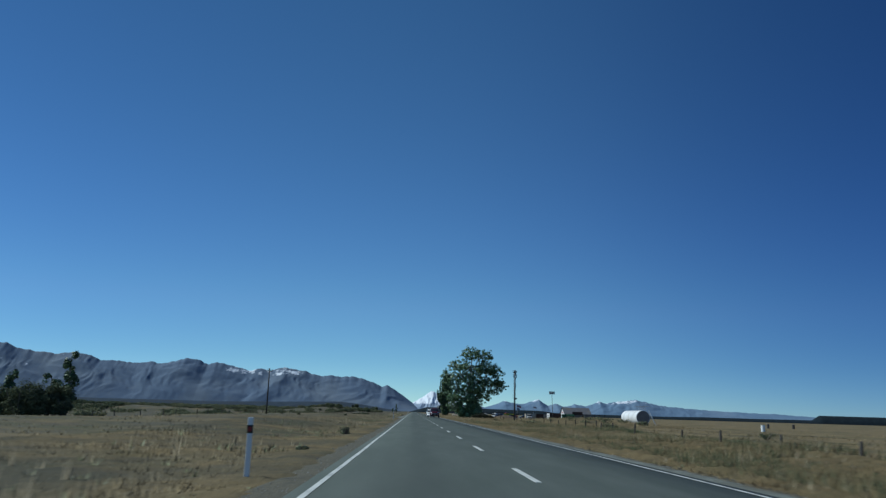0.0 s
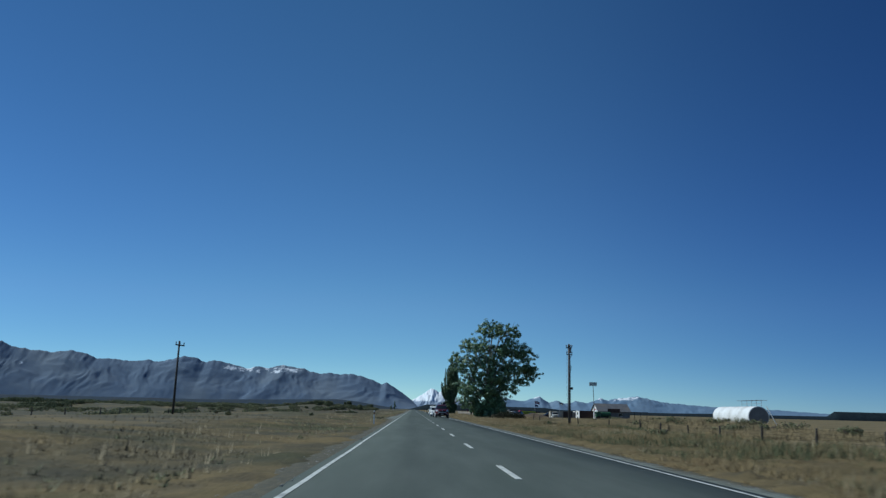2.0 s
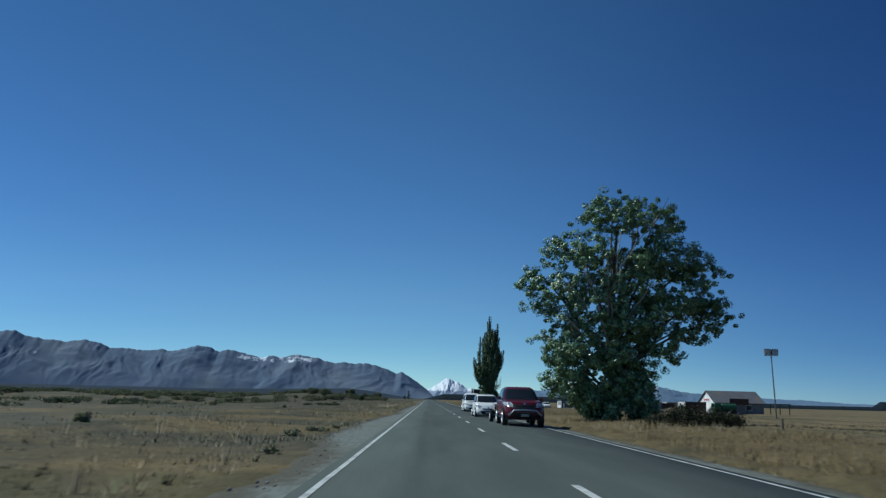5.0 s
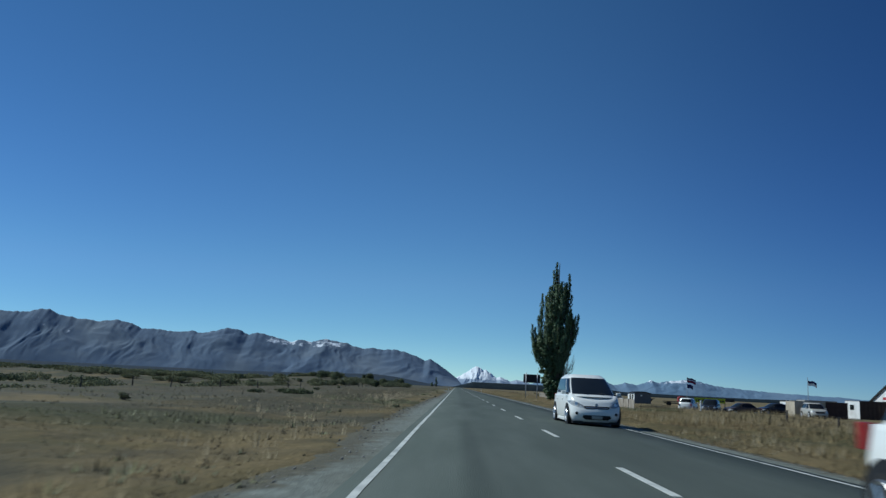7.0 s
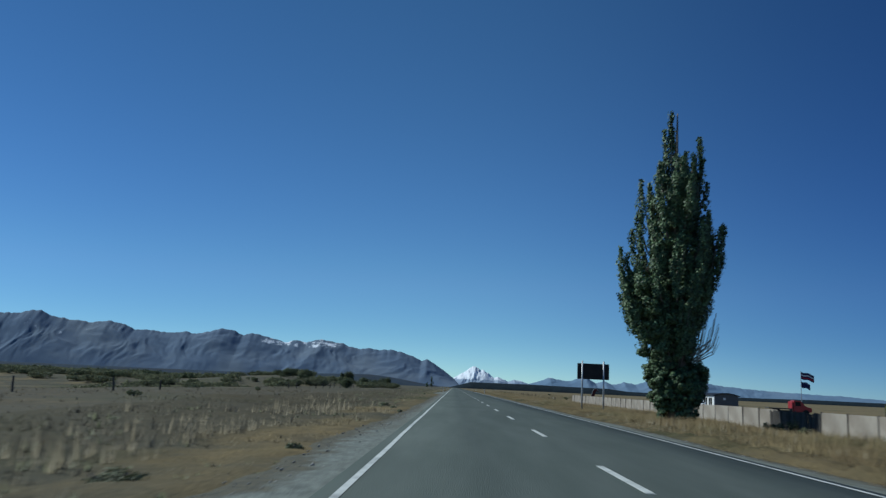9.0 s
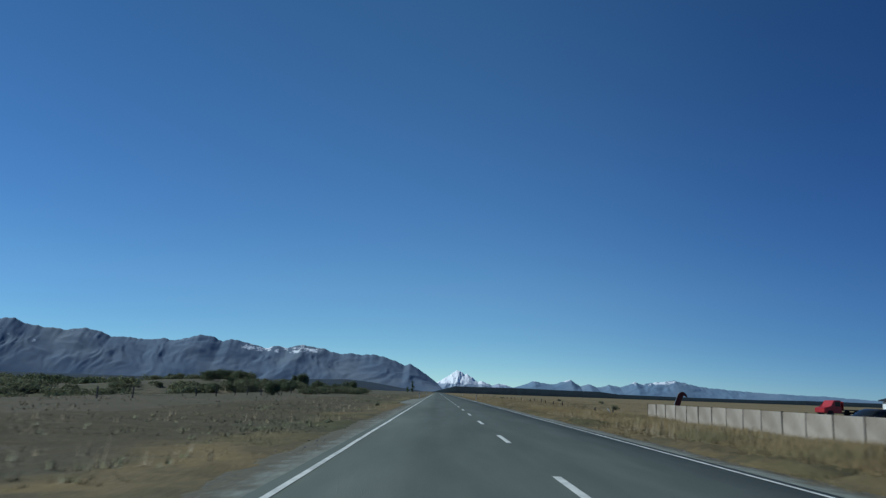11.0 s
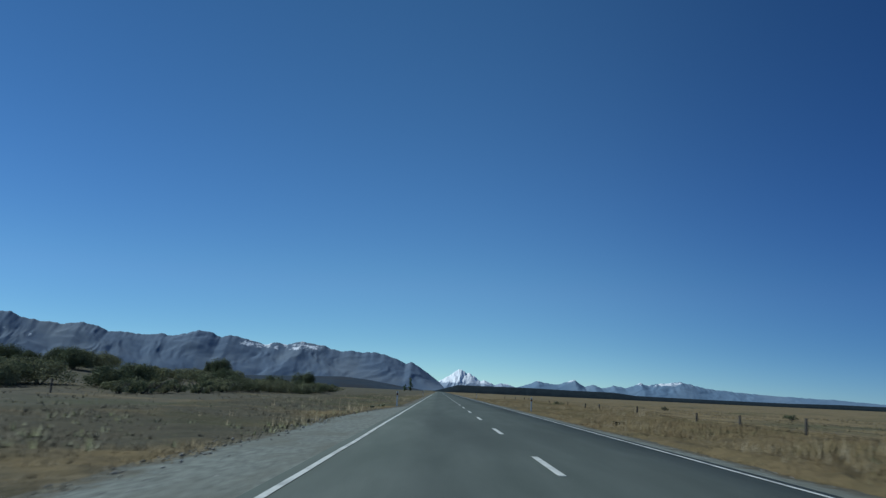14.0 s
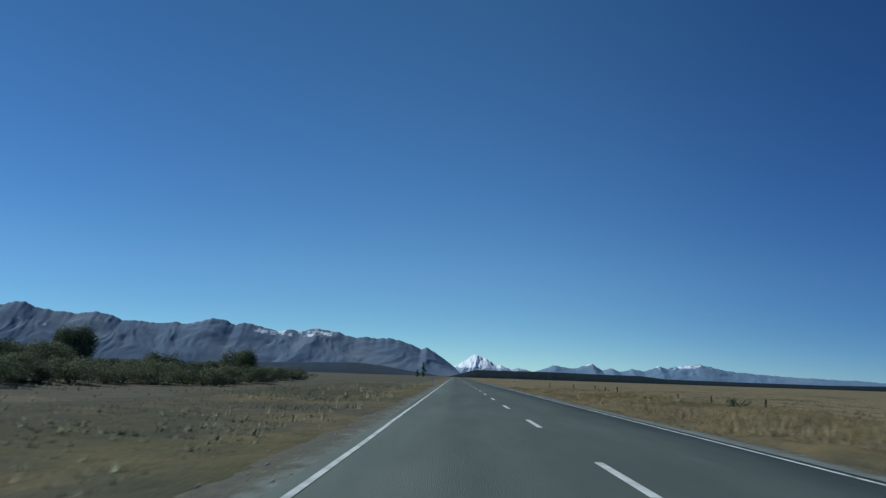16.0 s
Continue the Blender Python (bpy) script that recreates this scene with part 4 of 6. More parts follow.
# the tall Lombardy poplar
PX, PY = 8.68, 259.9
tall = thing("lombardy_poplar", "tall narrow Lombardy poplar, dark green, with bare twigs low down", "tree", (PX, PY, lz(PX, PY)))
prng = np.random.default_rng(22)
bm = bmesh.new()
tube(bm, [(0, 0, -0.3), (0, 0, 1.5), (0.15, 0, 4), (0.1, 0, 8), (0.0, 0, 12), (0.1, 0, 15.8)], [0.5, 0.4, 0.32, 0.22, 0.12, 0.03], 10)
part("trunk", bm, M["bark"], tall, smooth=True)
HEIGHTS = (3.6, 4.8, 6.0, 7.3, 9.6, 11.8, 13.2, 15.2)
LEFT, RIGHT = (1.6, 2.45, 2.8, 2.6, 2.15, 1.7, 0.85, 0.3), (0.5, 0.9, 1.7, 2.15, 2.1, 1.6, 1.3, 0.2)
SPIRES = []
for k in range(185):
    a = prng.uniform(0, math.tau)
    z1 = 5.0 + 8.6 * prng.uniform(0, 1) ** 1.15
    side = np.interp(z1 - 0.6, HEIGHTS, LEFT if math.cos(a) < 0 else RIGHT)
    deep_by = 0.58 * (np.interp(z1 - 0.6, HEIGHTS, LEFT) + np.interp(z1 - 0.6, HEIGHTS, RIGHT))
    reach = prng.uniform(0.15, 1.0) ** 0.5
    x1, y1 = math.cos(a) * side * reach, math.sin(a) * deep_by * reach
    z0 = max(3.5, z1 - prng.uniform(1.3, 2.9))
    back = 0.93 - 0.14 * (z1 - z0) * (z0 < 6)
    SPIRES.append((x1 * back, y1 * back, z0, x1, y1, z1, prng.uniform(0.13, 0.23)))
SPIRES += [(-2.45, -0.5, 5.4, -2.95, -0.5, 7.7, 0.17), (-2.3, -1.0, 4.6, -2.8, -1.1, 6.6, 0.17), (-2.5, -0.2, 6.0, -2.85, -0.2, 8.6, 0.18), (-1.9, -1.0, 4.2, -2.5, -1.2, 5.9, 0.18), (-1.7, -0.4, 4.0, -2.3, -0.4, 5.4, 0.18),
           (-0.3, 0, 11, -0.2, 0, 15.9, 0.2), (-0.5, 0.1, 11.5, -0.55, 0.1, 14.9, 0.15), (0.0, 0.2, 10, -0.1, 0.2, 15.0, 0.2), (0.9, 0.1, 10.8, 1.25, 0.1, 14.6, 0.2), (0.7, 0, 9.8, 0.95, 0, 13.6, 0.2),
           (1.0, -0.2, 10.2, 1.35, -0.2, 13.4, 0.16), (-1.7, 0, 9.4, -1.75, 0, 12.2, 0.2), (-2.2, -0.3, 5.2, -2.9, -0.4, 7.2, 0.18), (-2.0, 0.9, 4.4, -2.6, 1.3, 6.4, 0.2), (1.8, 0, 6.6, 2.35, 0, 8.6, 0.18), (1.9, -0.2, 7.8, 2.3, -0.2, 10.0, 0.17)]
pts, facing = [], []
for x0, y0, z0, x1, y1, z1, wide in SPIRES:
    m = int(230 * (z1 - z0) * wide / 0.18)
    t = prng.uniform(0, 1, m)
    bow = np.sin(math.pi * t)[:, None] * np.append(prng.normal(0, 0.09, 2), 0.0)
    c = np.array([x0, y0, z0]) + t[:, None] * np.array([x1 - x0, y1 - y0, z1 - z0]) + bow + prng.normal(0, 0.05, (m, 3))
    knot = 0.75 + 0.5 * np.sin(t * prng.uniform(9, 16) + prng.uniform(0, 6))
    a = prng.uniform(0, math.tau, m)
    w = wide * np.interp(t, [0, 0.25, 0.75, 1], [0.7, 1.25, 0.85, 0.15]) * prng.uniform(0.35, 1.15, m) * knot
    q = np.stack([np.cos(a), np.sin(a), np.zeros(m)], -1)
    pts.append(c + q * w[:, None])
    axis = np.array([(x0 + x1) / 2, (y0 + y1) / 2, 0.0])
    facing.append(0.8 * q + 0.8 * axis / (np.linalg.norm(axis) + 0.3) + np.array([0, 0, 0.2]) + prng.normal(0, 0.38, (m, 3)))
    bm = bmesh.new()
    tube(bm, [(0.05, 0, max(1.8, z0 - 1.6)), (x0 * 0.8, y0 * 0.8, z0), (x1, y1, z1 - 0.2)], [0.07, 0.045, 0.01], 5)
    part("branch", bm, M["bark"], tall, smooth=True)
low = clumps([(0.0, 0, 0.7, 1.0, 1.0, 0.75), (-0.05, 0, 1.5, 1.35, 1.3, 0.9), (0.0, 0, 2.1, 1.5, 1.45, 0.8), (-0.75, 0, 2.6, 0.85, 1.0, 0.7), (0.75, 0, 2.5, 0.8, 1.0, 0.65), (-0.9, 0, 3.6, 0.95, 1.1, 0.7), (-0.2, 0, 3.4, 0.9, 1.1, 0.7)], 900, 0.16, 80, prng, ragged=0.07, loose=0.35)
heart = clumps([(-1.1, 0, 4.4, 0.9, 1.5, 0.7), (-1.8, 0, 5.6, 0.9, 1.8, 0.9), (-0.9, 0, 5.2, 1.3, 1.8, 1.3), (-1.8, 0, 6.6, 0.7, 1.8, 1.0), (0.2, 0, 6.6, 1.5, 1.8, 1.6), (0.0, 0, 9.0, 1.4, 1.5, 1.8)], 520, 0.24, 60, prng, ragged=0.15, loose=0.4)
leaves("sucker_growth", low[0], 0.105, M["leaf_dark"], tall, prng, facing=low[1])["label"] = "dense dark leafy growth round the foot of the trunk"
crown = leaves("crown", np.concatenate(pts + [heart[0]]), 0.118, M["leaf_dark"], tall, prng, facing=np.concatenate(facing + [heart[1]]))
crown["label"] = "dense upright dark green foliage in spires"
for k in range(26):
    x1, z1 = prng.uniform(1.2, 2.1), prng.uniform(3.9, 5.6)
    y1 = prng.normal(0, 0.4)
    bm = bmesh.new()
    tube(bm, [(0.6, y1 * 0.3, 2.8 + prng.uniform(0, 0.6)), (x1 * 0.85, y1 * 0.8, (2.9 + z1) / 2), (x1, y1, z1)], [0.026, 0.017, 0.008], 4)
    part("bare_twig", bm, M["bark_pale"], tall, "leafless grey twig")


def shrub(label, x, y, r, h, dark, seed, name="shrub", group="scrub on the plain", leaf=0.14, dens=1.2, each=12):
    rng = np.random.default_rng(seed)
    sh = thing(name, label, "shrub", (x, y, lz(x, y)), 0, group)
    bm = bmesh.new()
    for k in range(6):
        a = rng.uniform(0, math.tau)
        tube(bm, [(0, 0, -0.1), (math.cos(a) * r * 0.35, math.sin(a) * r * 0.35, h * 0.4), (math.cos(a) * r * 0.65, math.sin(a) * r * 0.65, h * 0.78)], [0.06, 0.04, 0.012], 5)
    part("stem", bm, M["bark"], sh)
    lobes = [(rng.normal(0, 0.38 * r), rng.normal(0, 0.38 * r), h * rng.uniform(0.38, 0.68), r * rng.uniform(0.4, 0.65), r * rng.uniform(0.4, 0.65), h * rng.uniform(0.28, 0.42)) for _ in range(6)]
    lobes.append((0, 0, h * 0.27, r * 0.95, r * 0.95, h * 0.32))
    m = int(30 * dens * max(r, 0.6) * max(h, 0.7)) + 12
    pts, facing = clumps(lobes, m, 0.10 * r + 0.10 * h + 0.03, each * 2, rng, gap=0.7, loose=0.45)
    leaves("foliage", pts, leaf, M[("scrub", "scrub_dark", "bramble", "weed")[int(dark)]], sh, rng, facing=facing)
    return sh


srng = np.random.default_rng(31)
# the scrubby rise on the left
for k in range(46):
    x, y = srng.uniform(-66, -31), srng.uniform(402, 512)
    h = srng.uniform(1.1, 2.3)
    shrub("dull green scrub bush on the dry rise" if k % 3 else "dark green thorny scrub bush on the dry rise", x, y, h * srng.uniform(0.9, 1.4), h, k % 3 == 0, 100 + k, leaf=0.12, each=22)
for k in range(42):
    y = 403 + 2.7 * k + srng.uniform(-0.8, 0.8)
    x = -22.4 + 1.2 * math.sin(y * 0.11) - srng.uniform(0, 1.8)
    h = srng.uniform(1.0, 1.9) * (0.62 if y < 432 else 1.0)
    shrub("spreading dull green bush along the foot of the rise", x, y, h * srng.uniform(1.1, 1.5), h, k % 3 == 1, 700 + k, leaf=0.095, each=26)
for x, y, r, h in ((-28, 412, 1.8, 2.0), (-30, 424, 2.0, 2.2), (-27, 446, 2.1, 2.6), (-29, 455, 2.0, 2.4), (-26.5, 468, 2.1, 2.5), (-24.5, 478, 1.9, 2.2), (-34, 405, 2.2, 2.4), (-38, 402, 2.0, 1.9), (-42.9, 438.7, 2.6, 2.4), (-46, 428, 2.4, 2.3), (-50, 450, 2.6, 2.4)):
    shrub("large green bush on the side of the scrubby rise", x, y, r, h, int(y) % 2 == 0, int(y), leaf=0.105, dens=1.6, each=24)
for x, y, r, h, lab in ((-35.3, 471.2, 1.9, 4.4, "tall ragged dark bush on the scrubby rise"), (-37.6, 474.0, 1.2, 3.3, "slender ragged bush on the scrubby rise"), (-23.2, 377.0, 1.2, 2.1, "small ragged tree standing apart in the dry field"), (-25.1, 488.0, 2.2, 3.7, "rounded dark green tree at the foot of the rise")):
    shrub(lab, x, y, r, h, True, int(y), leaf=0.11, dens=1.8, each=24)
# the green belt on the lower ground beyond the field's edge
for k in range(60):
    u = k / 59
    x = -44 - 88 * u + srng.normal(0, 3)
    y = 384 + 46 * u + srng.uniform(-9, 22)
    h = srng.uniform(0.9, 1.9)
    shrub("dull green bush in the belt of scrub below the field", x, y, h * srng.uniform(1.6, 2.4), h, k % 5 == 0, 1300 + k, leaf=0.28, dens=0.5)
for x, y, r, h in ((-16.8, 243.0, 1.3, 0.75), (-15.6, 241.6, 0.9, 0.55), (-19.2, 238.5, 1.0, 0.5), (-18.0, 244.6, 1.1, 0.6)):
    shrub("low dark bramble patch in a hollow of the field", x, y, r, h * 0.75, 1, int(y * 7), leaf=0.10, dens=1.6)
for x, y, r, h in ((-5.3, 37.6, 0.3, 0.62), (-5.5, 39.2, 0.26, 0.45), (-6.4, 148.6, 0.5, 0.42), (-6.0, 152.4, 0.45, 0.32), (-6.6, 150.8, 0.3, 0.25), (-6.4, 269.9, 0.40, 0.32), (-4.6, 257.1, 0.10, 0.16), (-6.4, 336.2, 0.2, 0.5), (-5.0, 235.5, 0.18, 0.2), (-6.5, 228.0, 0.5, 0.3), (-6.2, 230.5, 0.4, 0.25)):
    shrub("green roadside weed in the dry verge", x, y, r, h * 0.75, 3, int(y * 11), name="weed", group="roadside weeds", leaf=0.05, dens=2.2)
# low hedge-like scrub farther out and single bushes
for name, count, y0, y1, x0, x1, h0, h1, wide, leaf, m in (("scrub_line", 84, 150, 620, 52, 190, 1.2, 2.3, 2.7, 0.40, "scrub"), ("far_scrub_line", 100, 330, 760, 70, 330, 1.3, 2.6, 3.2, 0.55, "scrub_dark")):
    pts, facing = [], []
    for k in range(count):
        x, y, h = -srng.uniform(x0, x1), srng.uniform(y0, y1), srng.uniform(h0, h1)
        r = h * wide
        lobes = [(srng.normal(0, 0.38 * r), srng.normal(0, 0.38 * r), h * srng.uniform(0.38, 0.68), r * srng.uniform(0.4, 0.65), r * srng.uniform(0.4, 0.65), h * srng.uniform(0.28, 0.42)) for _ in range(6)]
        lobes.append((0, 0, h * 0.27, r * 0.95, r * 0.95, h * 0.32))
        p, f = clumps(lobes, int(5.5 * r * h) + 12, 0.10 * r + 0.10 * h, 16, srng, gap=0.7, loose=0.45)
        pts.append(p + np.array([x, y, lz(x, y)]))
        facing.append(f)
    tagged(leaves(name, np.concatenate(pts), leaf, M[m], None, srng, facing=np.concatenate(facing)), "grey-green bushes in far lines across the plain", "scrub", kind="stuff")
for k in range(10):
    x, y = -srng.uniform(14, 75), srng.uniform(60, 400)
    h = srng.uniform(0.3, 0.6)
    shrub("small dull green bush in the dry grass", x, y, h * 0.9, h, False, 400 + k, leaf=0.08)
for k in range(20):
    x, y = srng.uniform(10, 32), srng.uniform(30, 480)
    if 120 < y < 345:
        continue
    h = srng.uniform(0.3, 0.7)
    shrub("low grey-green bush beside the wire fence", x, y, h * 1.2, h, k % 2 == 0, 440 + k, leaf=0.07)
for x, y, r, h in ((10.9, 166.2, 1.1, 0.95), (12.0, 165.0, 1.3, 1.3), (13.3, 164.6, 1.3, 1.35), (14.4, 165.4, 1.0, 1.0), (12.9, 168.5, 1.3, 1.3)):
    shrub("dense dark bramble thicket beside the broad poplar", x, y, r, h, 2, int(x * 10), leaf=0.09, dens=2.2, each=16)
for x, y, r, h in ((12.9, 257.0, 0.6, 0.9), (12.7, 258.6, 0.5, 0.7), (12.8, 255.4, 0.4, 0.55)):
    shrub("ragged dark weedy bush before the palings", x, y, r, h, 1, int(y * 5), leaf=0.07, dens=2.0)
shrub("small dark clump of weed beside the seal", 6.15, 384.0, 0.24, 0.36, 2, 77, name="weed", group="roadside weeds", leaf=0.07, dens=1.5)
for k in range(15):
    x, y = srng.uniform(18.5, 29.5), srng.uniform(96, 152)
    h = srng.uniform(0.35, 0.75)
    shrub("low scrub in tall dry grass on a bank", x, y, h * srng.uniform(1.2, 2.0), h, False, 600 + k, leaf=0.11)
for y in (20, 139, 156, 214, 262, 303, 398, 404):
    shrub("low green weed at the road's edge", -5.0 - srng.uniform(0, 0.8), y + srng.uniform(-2, 2), 0.18, 0.17, 3, 500 + y, name="weed", group="roadside weeds", leaf=0.07)


def slim_tree(x, y, h, r, seed, label, name="poplar_tree"):
    rng = np.random.default_rng(seed)
    tr = thing(name, label, "tree", (x, y, lz(x, y)), 0, "trees on the plain")
    bm = bmesh.new()
    tube(bm, [(0, 0, -0.2), (0.05, 0, h * 0.5), (0, 0, h * 0.95)], [0.16, 0.09, 0.02], 7)
    part("trunk", bm, M["bark"], tr)
    lobes = [(rng.normal(0, r * 0.3), rng.normal(0, r * 0.3), h * t, r * np.interp(t, [0.15, 0.45, 1], [0.8, 1, 0.25]), r * np.interp(t, [0.15, 0.45, 1], [0.8, 1, 0.25]), h * 0.13) for t in (0.15, 0.28, 0.42, 0.56, 0.7, 0.83, 0.93)]
    pts, facing = clumps(lobes, int(22 * h), 0.24, 30, rng)
    leaves("crown", pts, 0.2, M["leaf_dark"], tr, rng, facing=facing)
    return tr


slim_tree(-29.6, 62, 4.8, 0.75, 61, "slim dark poplar beside a clump of bushes")
slim_tree(-33.5, 61, 3.7, 0.6, 62, "slim dark poplar beside a clump of bushes")
slim_tree(-31.4, 63, 3.3, 0.8, 63, "bushy young poplar in a clump")
for x, y, r, h in ((-30.2, 61.5, 1.3, 2.2), (-31.8, 61.0, 1.4, 2.3), (-33.2, 62, 1.3, 1.9), (-29.2, 60.5, 0.9, 1.5)):
    shrub("dark leafy bush under slim poplars", x, y, r, h, True, int(-x * 10), leaf=0.13, dens=1.4, each=18)
for x, y, r, h in ((-32.4, 60.0, 1.5, 2.9), (-30.9, 60.5, 1.2, 2.6), (-34.6, 60.5, 1.6, 2.4), (-29.8, 61.6, 0.9, 2.6)):
    shrub("dense dark green bush under slim poplars", x, y, r, h, 1, int(-x * 10), leaf=0.12, dens=1.6, each=20)
slim_tree(-19.7, 855, 8.6, 1.3, 64, "solitary dark conifer far along the road", "conifer")
slim_tree(-23.5, 862, 4.2, 1.2, 65, "small dark tree far along the road", "conifer")


# ---- poles, posts and signs ----
def power_pole(x, y, h, label, heavy, turn=0):
    p = thing("power_pole", label, "pole", (x, y, lz(x, y)), turn, "power poles")
    bm = bmesh.new()
    tube(bm, [(0, 0, -0.4), (0, 0, h * 0.5), (0.02, 0, h)], [0.125, 0.11, 0.085], 10)
    part("shaft", bm, M["wood_dark"], p, smooth=True)
    arm = 0.34 if heavy else 0.75
    part("crossarm", boxed(-arm, arm, -0.16, -0.06, h - 0.5, h - 0.38, bev=0.01), M["wood_dark"], p)
    for dx in (-0.68, 0.0, 0.68) if not heavy else (-0.3, -0.08, 0.14, 0.32):
        bm = bmesh.new()
        tube(bm, [(dx, -0.11, h - 0.4), (dx, -0.11, h - 0.28), (dx, -0.11, h - 0.2), (dx, -0.11, h - 0.1)], [0.02, 0.06, 0.075, 0.04] if heavy else [0.02, 0.05, 0.06, 0.03], 8)
        part("insulator", bm, M["wall_grey"], p)
    if heavy:
        bm = bmesh.new()
        disc(bm, (0.03, -0.26, h - 0.8), (0, 0, 1), 0.19, 0.5, 14)
        disc(bm, (0.03, -0.26, h - 0.54), (0, 0, 1), 0.21, 0.05, 14)
        part("transformer", bm, M["wall_grey"], p, "grey pole transformer")
        part("crossarm", boxed(-0.28, 0.36, -0.18, -0.08, h - 1.25, h - 1.15, bev=0.01), M["wood_dark"], p)
        for dx in (-0.24, 0.32):
            bm = bmesh.new()
            tube(bm, [(dx, -0.13, h - 1.15), (dx, -0.13, h - 1.0), (dx, -0.13, h - 0.75)], [0.03, 0.05, 0.02], 7)
            part("fuse", bm, M["trim_black"], p)
        bm = bmesh.new()
        tube(bm, [(0.16, -0.05, 0.1), (0.15, -0.05, h * 0.5), (0.14, -0.05, h - 1.2)], 0.03, 6)
        part("conduit", bm, M["wall_grey"], p)
        bm = bmesh.new()
        tube(bm, [(0.1, 0.05, h - 1.6), (0.38, 0.05, h - 1.2)], 0.03, 5)
        tube(bm, [(0.12, 0, h - 3.6), (0.26, 0, h - 2.4)], 0.03, 5)
        box(bm, 0.1, 0.42, -0.12, 0.1, h - 5.0, h - 4.75)
        part("bracket", bm, M["wood_dark"], p)
        bm = bmesh.new()
        tube(bm, [(-0.2, -0.1, h - 0.6), (-0.26, -0.1, h * 0.5), (-0.22, -0.1, 1.2)], 0.012, 5)
        part("down_lead", bm, M["wire"], p)
    return p


power_pole(15.4, 134.0, 8.75, "tall weathered wooden power pole with a transformer", True)
power_pole(-25.8, 128.6, 7.35, "weathered wooden power pole with one crossarm", False, 72)

# floodlight
fl = thing("floodlight_pole", "slim steel pole with a twin floodlight head", "floodlight", (34.4, 205.7, lz(34.4, 205.7)))
bm = bmesh.new()
tube(bm, [(0.25, 0, -0.2), (0.12, 0, 3.5), (0, 0, 6.9)], [0.075, 0.06, 0.05], 8)
part("pole", bm, M["wood_dark"], fl)
part("bar", boxed(-0.75, 0.75, -0.05, 0.05, 6.55, 6.65), M["steel"], fl)
for dx in (-0.39, 0.39):
    head = part("lamp_head", boxed(dx - 0.35, dx + 0.35, -0.16, 0.1, 6.68, 7.3, bev=0.02), M["wall_grey"], fl)
    part("lens", boxed(dx - 0.3, dx + 0.3, -0.175, -0.155, 6.73, 7.25), M["lens"], head)


def delineator(x, y, name="marker_post"):
    d = thing(name, "white plastic edge marker post with a dark reflector", "marker post", (x, y, lz(x, y)), 0, "edge marker posts")
    part("post", boxed(-0.045, 0.045, -0.02, 0.02, -0.1, 1.05, bev=0.008), M["white"], d)
    part("band", boxed(-0.048, 0.048, -0.024, 0.024, 0.78, 0.92), M["trim_black"], d)
    part("reflector", boxed(-0.03, 0.03, -0.03, -0.024, 0.81, 0.89), M["reflector"], d)
    return d


for x, y in ((-4.8, 11.45), (-4.66, 109), (-4.58, 405.7), (5.0, 406.6), (5.8, 506), (-4.7, 504)):
    delineator(x, y)


def fence_line(name, pts, step, h, label, seed):
    """Wire fence: uneven wooden posts and four wires."""
    rng = np.random.default_rng(seed)
    fence = thing(name, label, "fence")
    bm = bmesh.new()
    tube(bm, [(0, 0, -0.3), (0.01, 0, 0.5), (0, 0.01, 1.0)], [0.065, 0.06, 0.05], 7)
    first = None
    places = []
    for (x0, y0), (x1, y1) in zip(pts, pts[1:]):
        n = max(1, int(math.hypot(x1 - x0, y1 - y0) / step))
        places += [(x0 + (x1 - x0) * k / n, y0 + (y1 - y0) * k / n) for k in range(n)]
    places.append(pts[-1])
    for x, y in places:
        if first is not None and rng.uniform() < 0.28:
            continue
        if first is None:
            first = ob = part("post", bm, M["wood_dark"], fence)
        else:
            ob = new("post", first.data)
            ob.parent = fence
        xx, yy = x + rng.normal(0, 0.15), y + rng.normal(0, 0.5)
        ob.matrix_basis = pose(xx, yy, lz(xx, yy), rng.normal(0, 3), rng.normal(0, 4), rng.uniform(0, 360)) @ Matrix.Diagonal((1, 1, h * rng.uniform(0.8, 1.12), 1))
    for k in range(4):
        bm = bmesh.new()
        zz = h * (0.25 + 0.22 * k)
        tube(bm, [(x, y, lz(x, y) + zz - 0.02 * (j % 2)) for j, (x, y) in enumerate(places)], 0.004, 3)
        part("wire", bm, M["wire"], fence)
    return fence


fence_line("wire_fence", [(13.0, 24), (13.2, 50), (16.4, 78), (17.0, 112), (17.2, 160), (17.2, 205), (16.0, 232), (14.2, 243)], 5.6, 0.76, "old post and wire fence in dry grass", 51)
fence_line("wire_fence", [(12.6, 336), (12.2, 360), (12.6, 400), (13.4, 450), (13.4, 530)], 6.4, 0.66, "low leaning post and wire fence in long dry grass", 52)
fence_line("wire_fence", [(-34, 70), (-33, 150), (-33, 215), (-29, 246), (-23.2, 270), (-23.6, 310), (-24.4, 395)], 7.0, 0.85, "sparse post and wire fence far over the field", 53)
lp = thing("fallen_post", "pale weathered post leaning out of the grass", "post", (12.7, 337.5, lz(12.7, 337.5)))
bm = bmesh.new()
tube(bm, [(0.25, 0, -0.1), (-0.3, 0.3, 0.66)], [0.034, 0.03], 7)
part("shaft", bm, M["white"], lp)

wp = thing("white_post", "white painted post at the yard entrance", "post", (17.6, 236.8, lz(17.6, 236.8)))
part("shaft", boxed(-0.05, 0.05, -0.05, 0.05, -0.2, 1.4, bev=0.01), M["white"], wp)

